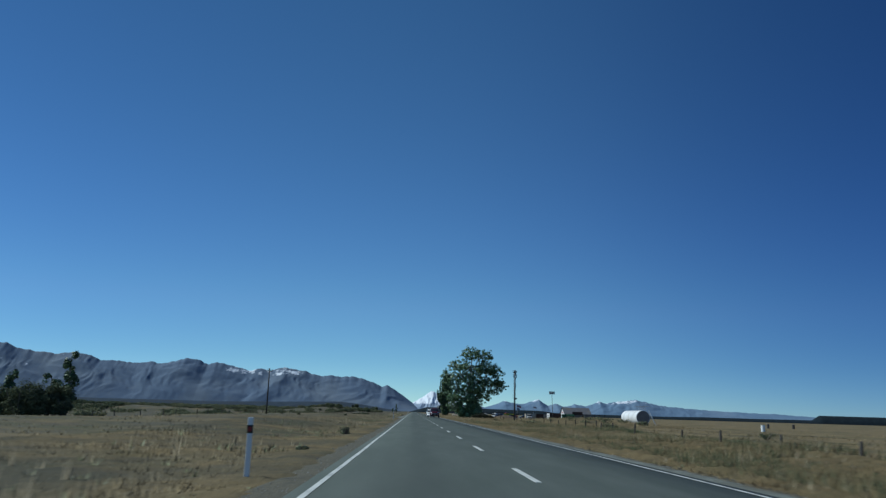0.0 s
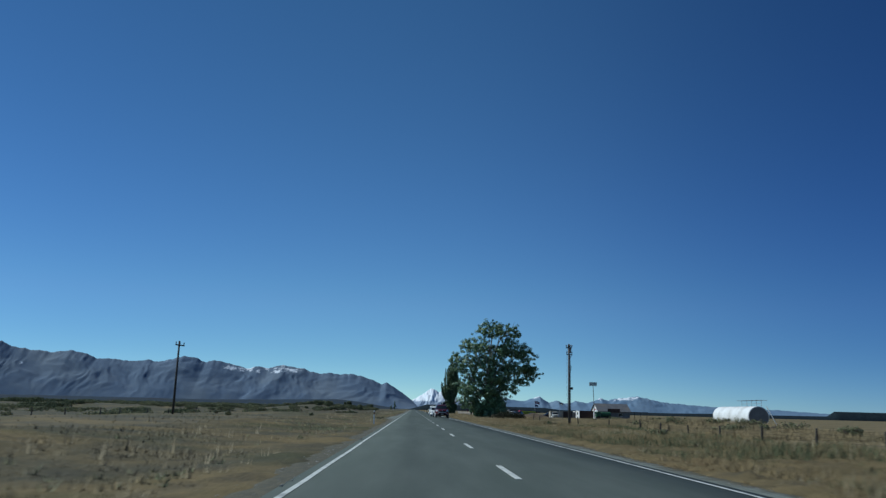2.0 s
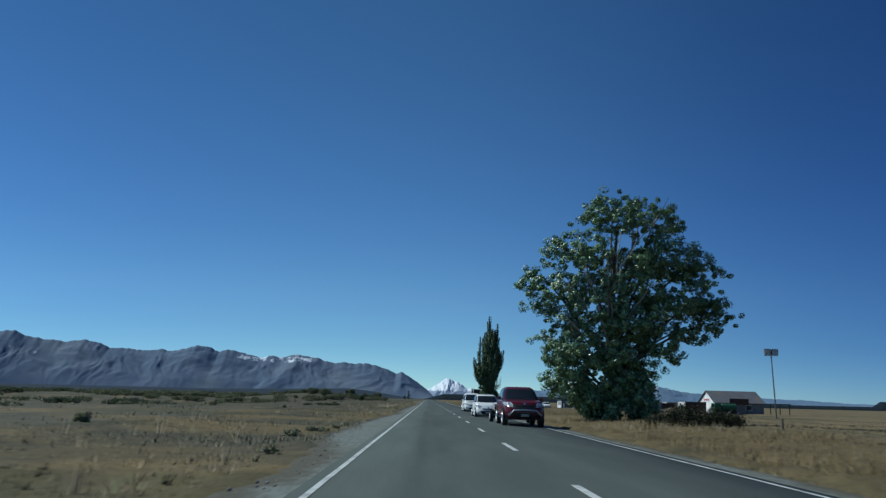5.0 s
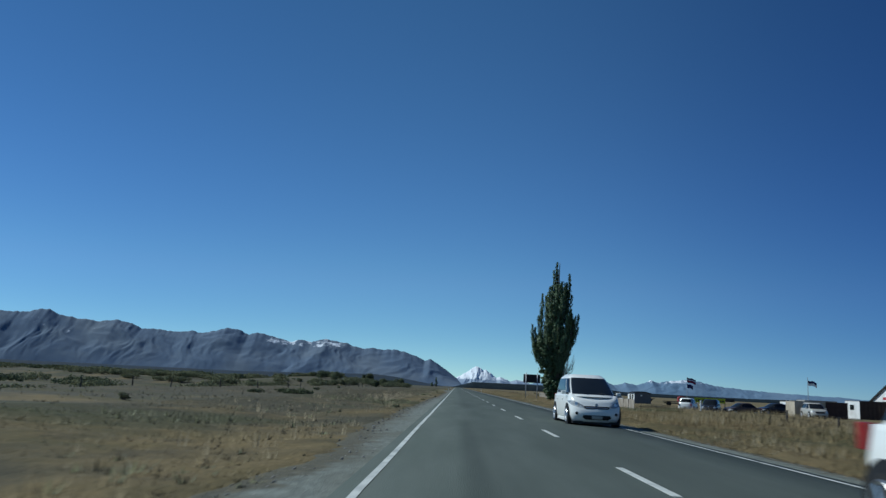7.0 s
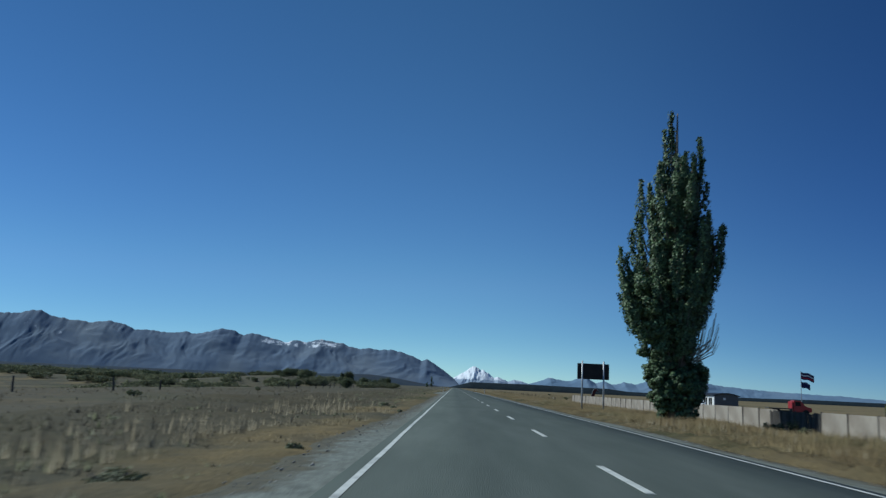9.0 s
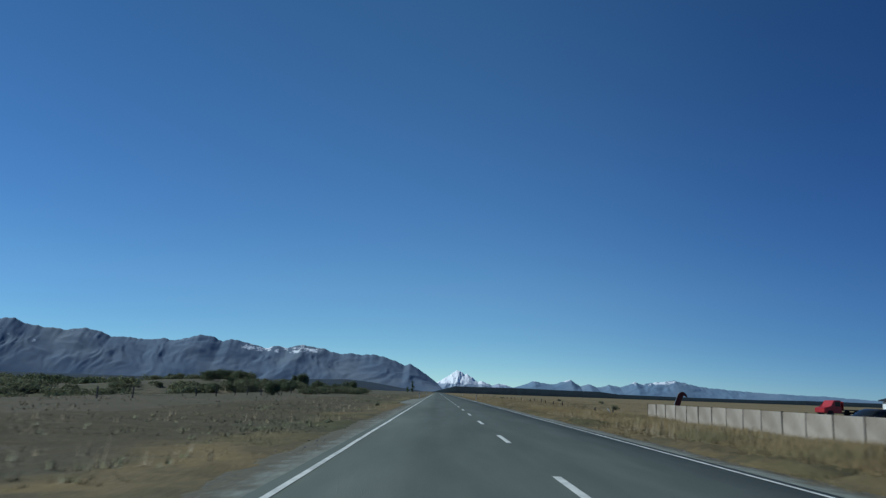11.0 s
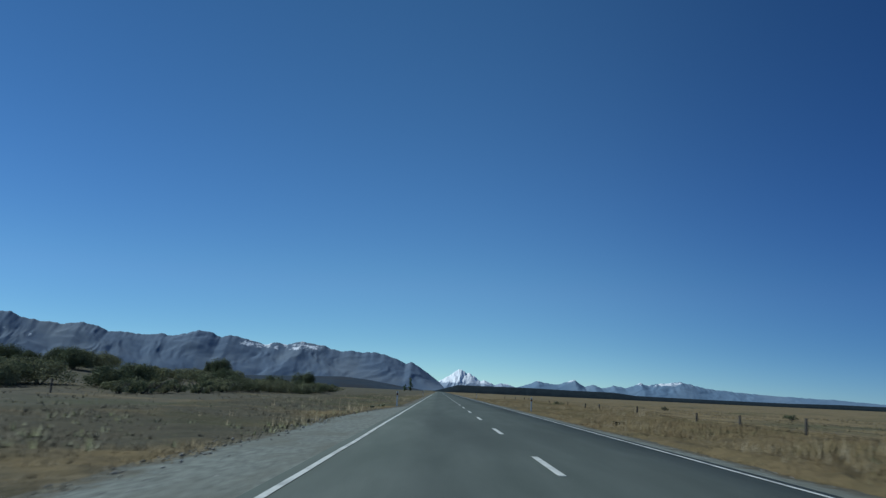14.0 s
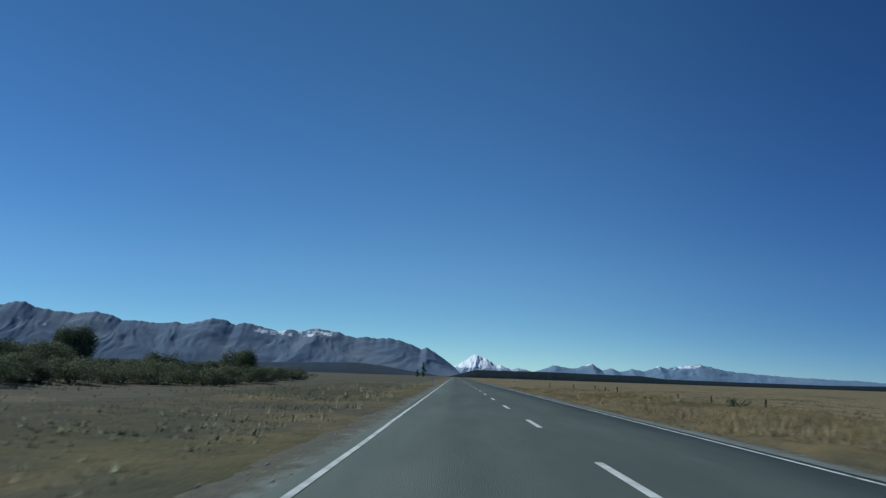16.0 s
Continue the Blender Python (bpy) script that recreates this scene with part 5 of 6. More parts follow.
# road sign seen from behind
sg = thing("road_sign", "large direction sign on two posts, dark back towards the road", "sign", (7.6, 277.1, lz(7.6, 277.1)))
for dx in (-0.78, 0.72):
    bm = bmesh.new()
    tube(bm, [(dx, -0.05, -0.3), (dx, -0.05, 1.8), (dx, -0.05, 3.6)], 0.06, 10)
    part("post", bm, M["steel"], sg, "pale steel post", smooth=True)
panel = part("panel", boxed(-1.12, 1.12, 0.02, 0.05, 2.32, 3.42, bev=0.01), M["sign_back"], sg)
part("sign_face", boxed(-1.08, 1.08, 0.052, 0.056, 2.36, 3.38), M["sign_face"], panel, "green sign face")
for zz in (2.55, 3.15):
    part("rail", boxed(-1.05, 1.05, -0.01, 0.02, zz, zz + 0.06), M["sign_back"], panel)


# ---- pale panel fence round the yard ----
yard = thing("panel_fence", "long low fence of pale sheet panels with dark joints", "fence")
first_panel = first_post = None
prng2 = np.random.default_rng(71)
fy = 244.3
while fy < 332.0:
    fx = 13.85 + 0.65 * (fy - 244) / 90
    z = -0.50
    if not 255.0 < fy < 259.8:
        if first_panel is None:
            bm = bmesh.new()
            ribs = 24
            row = []
            for j in range(ribs + 1):
                off = 0.005 * (1 if j % 2 else -1)
                row.append([bm.verts.new((off + dx, 2.34 * j / ribs, zz)) for dx, zz in ((0, 0), (0, 1.18), (0.03, 1.18), (0.03, 0))])
            for a, b in zip(row, row[1:]):
                for q in range(4):
                    bm.faces.new((a[q], a[(q + 1) % 4], b[(q + 1) % 4], b[q]))
            first_panel = ob = part("panel", bm, M["tin_pale"], yard)
            first_post = po = part("post", boxed(-0.03, 0.05, -0.035, 0.035, -0.1, 1.21), M["wood_dark"], yard)
        else:
            ob, po = new("panel", first_panel.data), new("post", first_post.data)
            ob.parent = po.parent = yard
        ob.matrix_basis = pose(fx, fy, z + prng2.normal(0, 0.012), 0, prng2.normal(0, 0.6), 0)
        po.matrix_basis = pose(fx, fy + 2.37, z, 0, prng2.normal(0, 0.8), 0)
    fy += 2.4
pal = thing("paling_screen", "dark weathered upright palings in the yard fence", "fence", (13.9, 256.35, lz(13.9, 259)))
plank = None
for j in range(34):
    if plank is None:
        plank = ob = part("paling", boxed(-0.02, 0.02, 0, 0.145, -0.1, 1.1), M["wood_dark"], pal)
    else:
        ob = new("paling", plank.data)
        ob.parent = pal
    ob.matrix_basis = pose(prng2.normal(0, 0.01), 0.16 * j, prng2.normal(0, 0.04), prng2.normal(0, 1.2), prng2.normal(0, 1.2), 0)
for zz in (0.3, 0.85):
    part("rail", boxed(0.022, 0.07, 0, 5.5, zz, zz + 0.08), M["wood_dark"], pal)

# ---- white tank ----
tank = thing("storage_tank", "long white horizontal storage tank with a ladder at its end", "tank", (40.2, 142.6, lz(40.4, 148)), -3)
bm = bmesh.new()
tube(bm, [(0, 0, 1.15), (0, 0.02, 1.15), (0, 13.2, 1.15), (0, 13.5, 1.15), (0, 13.7, 1.15)], [1.08, 1.14, 1.14, 1.0, 0.6], 30)
part("shell", bm, M["white"], tank, smooth=False)
for yy in (2.0, 6.8, 11.5):
    part("saddle", boxed(-0.9, 0.9, yy - 0.2, yy + 0.2, -0.2, 0.4), M["wall_grey"], tank)
for yy in (3.4, 6.8, 10.2):
    bm = bmesh.new()
    disc(bm, (0, yy, 1.15), (0, 1, 0), 1.155, 0.08, 30)
    part("hoop", bm, M["white"], tank)
part("end_plate", disc(bmesh.new(), (0, -0.02, 1.15), (0, 1, 0), 1.06, 0.03, 30), M["wall_grey"], tank, "grey end plate")
part("end_hatch", boxed(0.1, 0.6, -0.06, 0.0, 0.55, 1.75, bev=0.02), M["wall_grey"], tank, "grey hatch door")
lad = part("ladder_frame", tube(bmesh.new(), [(0.85, -0.1, 2.3), (1.9, -0.8, -0.2)], 0.04, 6), M["white"], tank, "white sloping ladder")
bm = bmesh.new()
tube(bm, [(1.05, 0.5, 2.3), (2.1, -0.2, -0.2)], 0.04, 6)
for j in range(8):
    t = (j + 0.5) / 8
    a, b = Vector((0.85, -0.1, 2.3)).lerp(Vector((1.9, -0.8, -0.2)), t), Vector((1.05, 0.5, 2.3)).lerp(Vector((2.1, -0.2, -0.2)), t)
    tube(bm, [a, b], 0.025, 5)
part("rungs", bm, M["white"], lad)
bm = bmesh.new()
for yy in (0.4, 2.0, 3.6, 5.2, 7.0):
    tube(bm, [(0.5, yy, 2.1), (0.5, yy, 3.0)], 0.025, 5)
    tube(bm, [(-0.1, yy, 2.95), (1.1, yy, 2.95)], 0.025, 5)
tube(bm, [(0.5, 0.4, 2.6), (0.5, 7.0, 2.6)], 0.02, 5)
part("top_rail", bm, M["steel"], tank)
tank.matrix_world = tank.matrix_world @ Matrix.Diagonal((1.12, 1.0, 1.12, 1))


# ---- buildings and containers in the yard ----
def gable_house():
    x0, x1, y0, y1, ev, rg = 0.0, 8.6, 0.0, 8.0, 2.3, 4.3
    h = thing("farm_building", "low building with a grey iron roof and white gable", "building", (48.6, 262.0, lz(50, 266) - 0.1))
    t = 0.15
    bm = bmesh.new()
    for xa, xb in ((x0, x0 + 1.6), (x0 + 3.0, x0 + 5.4), (x0 + 6.6, x1)):
        box(bm, xa, xb, y0, y0 + t, 0, ev)
    for xa, xb in ((x0 + 1.6, x0 + 3.0), (x0 + 5.4, x0 + 6.6)):
        box(bm, xa, xb, y0, y0 + t, 0, 0.9)
        box(bm, xa, xb, y0, y0 + t, 1.9, ev)
    part("front_wall", bm, M["wall_grey"], h)
    part("back_wall", boxed(x0, x1, y1 - t, y1, 0, ev), M["wall_grey"], h)
    for name, xa, m in (("gable_wall", x0, M["white"]), ("far_gable", x1 - t, M["wall_grey"])):
        bm = bmesh.new()
        prof = [(y0 + t, 0), (y1 - t, 0), (y1 - t, ev), ((y0 + y1) / 2, rg - 0.1), (y0 + t, ev)]
        a = [bm.verts.new((xa, yy, zz)) for yy, zz in prof]
        b = [bm.verts.new((xa + t, yy, zz)) for yy, zz in prof]
        bm.faces.new(a[::-1])
        bm.faces.new(b)
        for i in range(5):
            bm.faces.new((a[i], a[(i + 1) % 5], b[(i + 1) % 5], b[i]))
        part(name, bm, m, h)
    for sgn in (-1, 1):
        bm = bmesh.new()
        yy = y0 - 0.35 if sgn < 0 else y1 + 0.35
        n = 40
        mid = (y0 + y1) / 2
        rows = []
        for j in range(n + 1):
            xx = x0 - 0.3 + (x1 - x0 + 0.6) * j / n
            w = 0.02 * (j % 2)
            rows.append([bm.verts.new(p) for p in ((xx, yy, ev - 0.12 + w), (xx, mid, rg + w), (xx, mid, rg - 0.06), (xx, yy, ev - 0.18))])
        for a, b in zip(rows, rows[1:]):
            for q in range(4):
                bm.faces.new((a[q], a[(q + 1) % 4], b[(q + 1) % 4], b[q]))
        part("roof", bm, M["roof_grey"], h)
    for xa, xb in ((x0 + 1.6, x0 + 3.0), (x0 + 5.4, x0 + 6.6)):
        wnd = part("window", boxed(xa + 0.05, xb - 0.05, y0 + 0.05, y0 + 0.1, 0.92, 1.88), M["white"], h, "white window frame")
        part("pane", boxed(xa + 0.12, xb - 0.12, y0 + 0.035, y0 + 0.045, 0.99, 1.81), M["glass"], wnd)
    part("board", boxed(2.4, 5.8, -0.5, -0.42, 1.95, 2.95, bev=0.02), M["brown"], h, "dark brown board above the front")
    bm = bmesh.new()
    for xx in (2.7, 5.5):
        box(bm, xx - 0.04, xx + 0.04, -0.42, -0.34, 0, 2.2)
    part("board_post", bm, M["brown"], h)
    sgn_board = part("gable_sign", boxed(-0.06, -0.01, 2.4, 5.6, 2.3, 3.0), M["white"], h)
    for ya, yb in ((2.7, 3.3), (3.5, 4.4), (4.6, 5.3)):
        part("sign_bar", boxed(-0.075, -0.062, ya, yb, 2.5, 2.8), M["flag_red"], sgn_board, "red bar of lettering")
    lean = part("lean_to_roof", boxed(8.95, 13.6, 0.3, 4.5, 2.1, 2.22), M["trim_black"], h, "flat dark lean-to roof")
    for xx in (10.0, 11.7, 13.4):
        part("lean_to_post", boxed(xx - 0.06, xx + 0.06, 0.45, 0.57, 0, 2.1), M["wood_dark"], lean)
    return h


gable_house()


def container(label, x, y, w, d, h, end_mat, side_mat, turn=0, door=True):
    c = thing("container", label, "container", (x, y, lz(x, y) - 0.02), turn, "containers in the yard")
    n = int(w / 0.14)
    bm = bmesh.new()
    rows = []
    for j in range(n + 1):
        off = 0.02 * (j // 2 % 2)
        rows.append([bm.verts.new((w * j / n, off + dy, zz)) for dy, zz in ((0, 0.08), (0, h - 0.08), (0.05, h - 0.08), (0.05, 0.08))])
    for a, b in zip(rows, rows[1:]):
        for q in range(4):
            bm.faces.new((a[q], a[(q + 1) % 4], b[(q + 1) % 4], b[q]))
    part("front_side", bm, side_mat, c)
    part("end", boxed(-0.05, 0.0, 0, d, 0.0, h), end_mat, c)
    part("far_end", boxed(w, w + 0.05, 0, d, 0.0, h), end_mat, c)
    part("back_side", boxed(0, w, d - 0.05, d, 0.0, h), side_mat, c)
    part("roof", boxed(-0.05, w + 0.05, -0.02, d + 0.02, h - 0.08, h + 0.02), side_mat, c)
    part("base", boxed(-0.05, w + 0.05, 0, d, 0.0, 0.08), M["trim_black"], c)
    if door:
        dr = part("door", boxed(-0.075, -0.052, d * 0.3, d * 0.7, 0.12, h - 0.2), end_mat, c)
        part("window", boxed(-0.085, -0.077, d * 0.36, d * 0.64, h * 0.5, h * 0.78), M["glass"], dr)
    return c


container("beige shipping container used as a shed", 35.4, 260.9, 3.3, 2.4, 1.85, M["beige"], M["beige"], 0, False)
container("dark grey shed beside a beige container", 38.9, 261.2, 2.4, 2.4, 1.85, M["wall_grey"], M["brown"], 0, False)
container("dark shed with a white end and a small window", 43.7, 263.2, 4.1, 2.4, 2.1, M["white"], M["brown"], 12)
container("pale grey box shed near the farm building", 40.6, 275.0, 5.2, 2.4, 1.7, M["white"], M["tin_pale"], 4, False)
container("pale box shed with a white end", 47.0, 285.0, 4.6, 2.4, 2.0, M["white"], M["tin_pale"], 4, False)

def site_hut(x, y, z):
    """A hut seen on its grey end: a white long side with windows and a low arched roof."""
    w, dp, ev, rg = 3.2, 5.8, 1.95, 2.28
    hut = thing("site_hut", "small grey hut with a white windowed side and dark roof", "hut", (x, y, z))

    def end(name, y0, material):
        bm = bmesh.new()
        prof = [(0.1, 0)] + [(0.1 + (w - 0.2) * k / 8, ev + (rg - ev) * math.sin(math.pi * k / 8)) for k in range(9)] + [(w - 0.1, 0)]
        f = [bm.verts.new((px, y0, pz)) for px, pz in prof]
        g = [bm.verts.new((px, y0 + 0.1, pz)) for px, pz in prof]
        bm.faces.new(f)
        bm.faces.new(g[::-1])
        for k in range(len(prof)):
            bm.faces.new((f[k], f[(k + 1) % len(prof)], g[(k + 1) % len(prof)], g[k]))
        return part(name, bm, material, hut)

    end("end_wall", 0.0, M["hut_grey"])
    end("back_wall", dp - 0.1, M["hut_grey"])
    part("side_wall", boxed(w - 0.1, w, 0, dp, 0, ev), M["hut_grey"], hut)
    bm = bmesh.new()
    for ya, yb in ((0, 0.8), (2.2, 2.9), (4.4, dp)):
        box(bm, 0, 0.1, ya, yb, 0, ev)
    for ya, yb in ((0.8, 2.2), (2.9, 4.4)):
        box(bm, 0, 0.1, ya, yb, 0, 0.75)
        box(bm, 0, 0.1, ya, yb, 1.7, ev)
    part("front_wall", bm, M["white"], hut, "white side wall with openings")
    for ya, yb in ((0.8, 2.2), (2.9, 4.4)):
        frame_ob = part("window", boxed(0.03, 0.06, ya, yb, 0.75, 1.7), M["glass"], hut)
        part("mullion", boxed(0.01, 0.03, (ya + yb) / 2 - 0.03, (ya + yb) / 2 + 0.03, 0.75, 1.7), M["white"], frame_ob)
    bm = bmesh.new()
    rows = []
    for k in range(9):
        px, pz = -0.2 + (w + 0.4) * k / 8, ev + 0.02 + (rg - ev) * math.sin(math.pi * k / 8)
        rows.append([bm.verts.new(p) for p in ((px, -0.25, pz), (px, dp + 0.25, pz), (px, dp + 0.25, pz + 0.08), (px, -0.25, pz + 0.08))])
    for r0, r1 in zip(rows, rows[1:]):
        for q in range(4):
            bm.faces.new((r0[q], r0[(q + 1) % 4], r1[(q + 1) % 4], r1[q]))
    bm.faces.new(rows[0])
    bm.faces.new(rows[-1][::-1])
    part("roof", bm, M["trim_black"], hut, "dark low arched roof")
    part("wall_lamp", boxed(1.2, 1.5, -0.1, 0.0, 1.45, 1.75), M["white"], hut)
    return hut


site_hut(32.3, 327.0, lz(32, 328) - 0.05)


def flagpole(x, y, h, label, flags):
    p = thing("flagpole", label, "flag", (x, y, lz(x, y)))
    part("pole", tube(bmesh.new(), [(0, 0, -0.2), (0, 0, h)], [0.05, 0.03], 8), M["steel"], p)
    for z1, ht, ln, bands in flags:
        n = 14
        cloth = None
        for b, m in enumerate(bands):
            bm = bmesh.new()
            rows = []
            za, zb = z1 - ht * b / len(bands), z1 - ht * (b + 1) / len(bands)
            for j in range(n + 1):
                t = j / n
                yy = 0.12 * math.sin(t * 7) * t
                dz = -0.45 * ht * t - 0.06 * math.sin(t * 9)
                rows.append([bm.verts.new((0.03 + ln * t, yy + dy, zz + dz)) for dy, zz in ((0, za), (0, zb), (0.012, zb), (0.012, za))])
            for r0, r1 in zip(rows, rows[1:]):
                for q in range(4):
                    bm.faces.new((r0[q], r0[(q + 1) % 4], r1[(q + 1) % 4], r1[q]))
            cloth = part("flag" if cloth is None else "stripe", bm, M[m], p if cloth is None else first_cloth)
            if b == 0:
                first_cloth = cloth
    return p


flagpole(39.9, 318.0, 5.3, "flagpole with a striped navy flag above a plain navy flag", ((5.25, 0.85, 1.6, ("flag_blue", "flag_blue", "white", "flag_blue", "flag_red", "flag_blue")), (4.1, 0.7, 1.1, ("flag_blue",))))
flagpole(38.4, 264.4, 4.6, "flagpole with a navy and white flag", ((4.25, 0.55, 1.05, ("flag_blue", "white")),))

ban = thing("banner", "long yellow-green banner with dark lettering on posts", "banner", (30.4, 281.6, lz(31, 281)), -4)
cloth = part("cloth", boxed(0, 4.1, 0, 0.02, 0.95, 1.6), M["yellow"], ban)
brg = np.random.default_rng(81)
xx = 0.2
while xx < 3.8:
    w = brg.uniform(0.12, 0.3)
    part("lettering", boxed(xx, min(xx + w, 3.95), -0.008, -0.003, 1.12, 1.12 + brg.uniform(0.2, 0.3)), M["sign_back"], cloth, "dark bar of lettering")
    xx += w + brg.uniform(0.05, 0.12)
part("dark_panel", boxed(4.15, 5.4, 0, 0.03, 1.2, 1.6), M["sign_back"], ban)
for xx in (0.0, 2.1, 4.1):
    part("post", boxed(xx - 0.04, xx + 0.04, 0.03, 0.1, -0.2, 1.7), M["wood_dark"], ban)

fb = thing("feather_banner", "tall dark red feather banner on a bent pole beyond the fence", "banner", (18.3, 338.0, lz(18.3, 338.0)))
bend = [(-0.55 + 1.3 * (k / 14) ** 2.2 if k < 11 else 0.21 + 0.16 * (k - 10), 0, 0.25 * k if k < 11 else 2.5 + 0.14 * math.sin((k - 10) * 0.8) - 0.06 * (k - 11)) for k in range(15)]
part("pole", tube(bmesh.new(), [(-0.55, 0, -0.2)] + bend, 0.022, 6), M["steel"], fb)
bm = bmesh.new()
rows = []
for k in range(2, 15):
    x, _, z = bend[k]
    reach = 0.55 if k < 11 else 0.62 - 0.13 * (k - 10)
    rows.append([bm.verts.new((x + dx * reach, 0.05 * math.sin(k * 0.9) * dx + dy, z - dx * (0.1 if k < 11 else 0.55))) for dx, dy in ((0, 0), (1, 0), (1, 0.012), (0, 0.012))])
for r0, r1 in zip(rows, rows[1:]):
    for q in range(4):
        bm.faces.new((r0[q], r0[(q + 1) % 4], r1[(q + 1) % 4], r1[q]))
part("cloth", bm, M["banner_red"], fb)
fb.matrix_world = fb.matrix_world @ Matrix.Scale(0.85, 4)

# heap of earth
ang, rad = np.meshgrid(np.linspace(0, math.tau, 41)[:-1], np.linspace(0, 1, 14))
hx = 21.3 + rad * np.cos(ang) * 3.6 * (1 + 0.15 * np.sin(3 * ang))
hy = 197 + rad * np.sin(ang) * 6.5 * (1 + 0.12 * np.sin(2 * ang + 1))
hz = land(hx, hy) - 0.06 + 1.35 * (1 - rad ** 1.5) * (0.8 + 0.3 * rough_noise(hx, hy, 0.9)) + 0.08 * rough_noise(hx, hy, 2.6) * (1 - rad)
kk = np.arange(40 * 14).reshape(14, 40)
q = np.stack([kk[:-1], np.roll(kk[:-1], -1, 1), np.roll(kk[1:], -1, 1), kk[1:]], -1).reshape(-1, 4)
tagged(raw("earth_heap", np.stack([hx, hy, hz], -1).reshape(-1, 3), q, M["earth"], smooth=True), "heap of dark brown earth in the dry field", "heap")


# ---- vehicles ----
def super_pt(th, w, y0, y1, n=7.0, bow=0.22):
    """A point of a rounded rectangle, half as wide as w each way and from y0 to y1 long, at the angle th, with its ends bowed outwards."""
    c, s = math.cos(th), math.sin(th)
    px = w * math.copysign(abs(c) ** (2 / n), c)
    t = math.copysign(abs(s) ** (2 / n), s)
    curve = bow * (px / w) ** 2 * abs(t) ** 6
    return px, (y0 + y1) / 2 + (y1 - y0) / 2 * t + (curve if t < 0 else -curve * 0.6)


def car(name, label, x, y, turn, paint, L, Wd, H, hood, cowl_z, nose_z, tail_z, belt, glass_run, wheel_r, axle_f, axle_r, clear=0.2,
        roof=(0.2, 0.9), face=None, plate=True, chrome_bar=False, group="", pillars=(0.42, 0.7)):
    """A car with its nose at y = 0, looking towards -y. hood: length of the bonnet; glass_run: y where the cabin's foot starts and ends;
    roof: y where the roof starts and ends."""
    c = thing(name, label, "car", (x, y, camber(x) if abs(x) < 4 else lz(x, y)), turn, group)
    hw = Wd / 2
    NT = 56

    def top_z(yy):
        return float(np.interp(yy, [0, 0.25, hood, glass_run[1], L - 0.12, L], [nose_z - 0.12, nose_z, cowl_z, belt, tail_z, tail_z - 0.1]))

    def body_ring(s):
        wid = hw * np.interp(s, [0, 0.2, 0.6, 1.0], [0.90, 0.985, 1.0, 0.95])
        a, b = np.interp(s, [0, 0.25, 0.6, 1], [0.14, 0.02, 0.0, 0.26]), L - np.interp(s, [0, 0.25, 0.6, 1], [0.14, 0.02, 0.0, 0.06])
        out = []
        for k in range(NT):
            px, py = super_pt(k * math.tau / NT, wid, a, b)
            out.append((px, py, clear + s * (top_z(py) - clear)))
        return out
    bm = bmesh.new()
    rings = [[bm.verts.new(p) for p in body_ring(s)] for s in (0, 0.1, 0.25, 0.45, 0.65, 0.82, 0.93, 1.0)]
    for f in (0.9, 0.7, 0.4):
        rings.append([bm.verts.new((v.co.x * f, L / 2 + (v.co.y - L / 2) * (0.5 + 0.5 * f), top_z(L / 2 + (v.co.y - L / 2) * (0.5 + 0.5 * f)) + 0.05 * (1 - f))) for v in rings[7]])
    for a, b in zip(rings, rings[1:]):
        for k in range(NT):
            bm.faces.new((a[k], a[(k + 1) % NT], b[(k + 1) % NT], b[k]))
    bm.faces.new(rings[0][::-1])
    bm.faces.new(rings[-1])
    body = part("body", bm, paint, c, smooth=True)

    def cabin_pt(th, s, grow=0.0):
        wid = hw * np.interp(s, [0, 0.5, 0.85, 1.0], [0.94, 0.87, 0.77, 0.62]) + grow
        a = np.interp(s, [0, 0.85, 1.0], [glass_run[0], roof[0], roof[0] + 0.28]) - grow
        b = np.interp(s, [0, 0.85, 1.0], [glass_run[1], roof[1], roof[1] - 0.2]) + grow
        px, py = super_pt(th, wid, a, b, 5.0, 0.16)
        return px, py, belt - 0.04 + s * (H - belt + 0.04)
    bm = bmesh.new()
    rings = [[bm.verts.new(cabin_pt(k * math.tau / NT, s)) for k in range(NT)] for s in (0, 0.2, 0.45, 0.7, 0.85, 0.94, 1.0)]
    for a, b in zip(rings, rings[1:]):
        for k in range(NT):
            bm.faces.new((a[k], a[(k + 1) % NT], b[(k + 1) % NT], b[k]))
    bm.faces.new(rings[-1])
    cabin = part("cabin", bm, paint, c, smooth=True)

    def pane(nm, th0, th1, s0, s1, m=14, taper=0.0):
        bm2 = bmesh.new()
        rows2 = []
        for j in range(6):
            s = s0 + (s1 - s0) * j / 5
            e = taper * j / 5
            rows2.append([bm2.verts.new(cabin_pt(th0 + e + (th1 - th0 - 2 * e) * k / m, s, 0.006)) for k in range(m + 1)])
        for a, b in zip(rows2, rows2[1:]):
            for k in range(m):
                bm2.faces.new((a[k], a[k + 1], b[k + 1], b[k]))
        return part(nm, bm2, M["glass"], cabin, smooth=True)

    corner = math.atan2(1, 1)
    pane("windscreen", -math.pi / 2 - corner * 0.97, -math.pi / 2 + corner * 0.97, 0.10, 0.84, 18)
    pane("rear_window", math.pi / 2 - corner * 0.9, math.pi / 2 + corner * 0.9, 0.28, 0.84, 14)
    lo, hi = -corner * 0.90, corner * 0.90
    cuts = [lo] + [lo + (hi - lo) * p for p in pillars] + [hi]
    for a, b in zip(cuts, cuts[1:]):
        pane("side_window", a + 0.025, b - 0.025, 0.14, 0.80, 10)
        pane("side_window", math.pi - b + 0.025, math.pi - a - 0.025, 0.14, 0.80, 10)
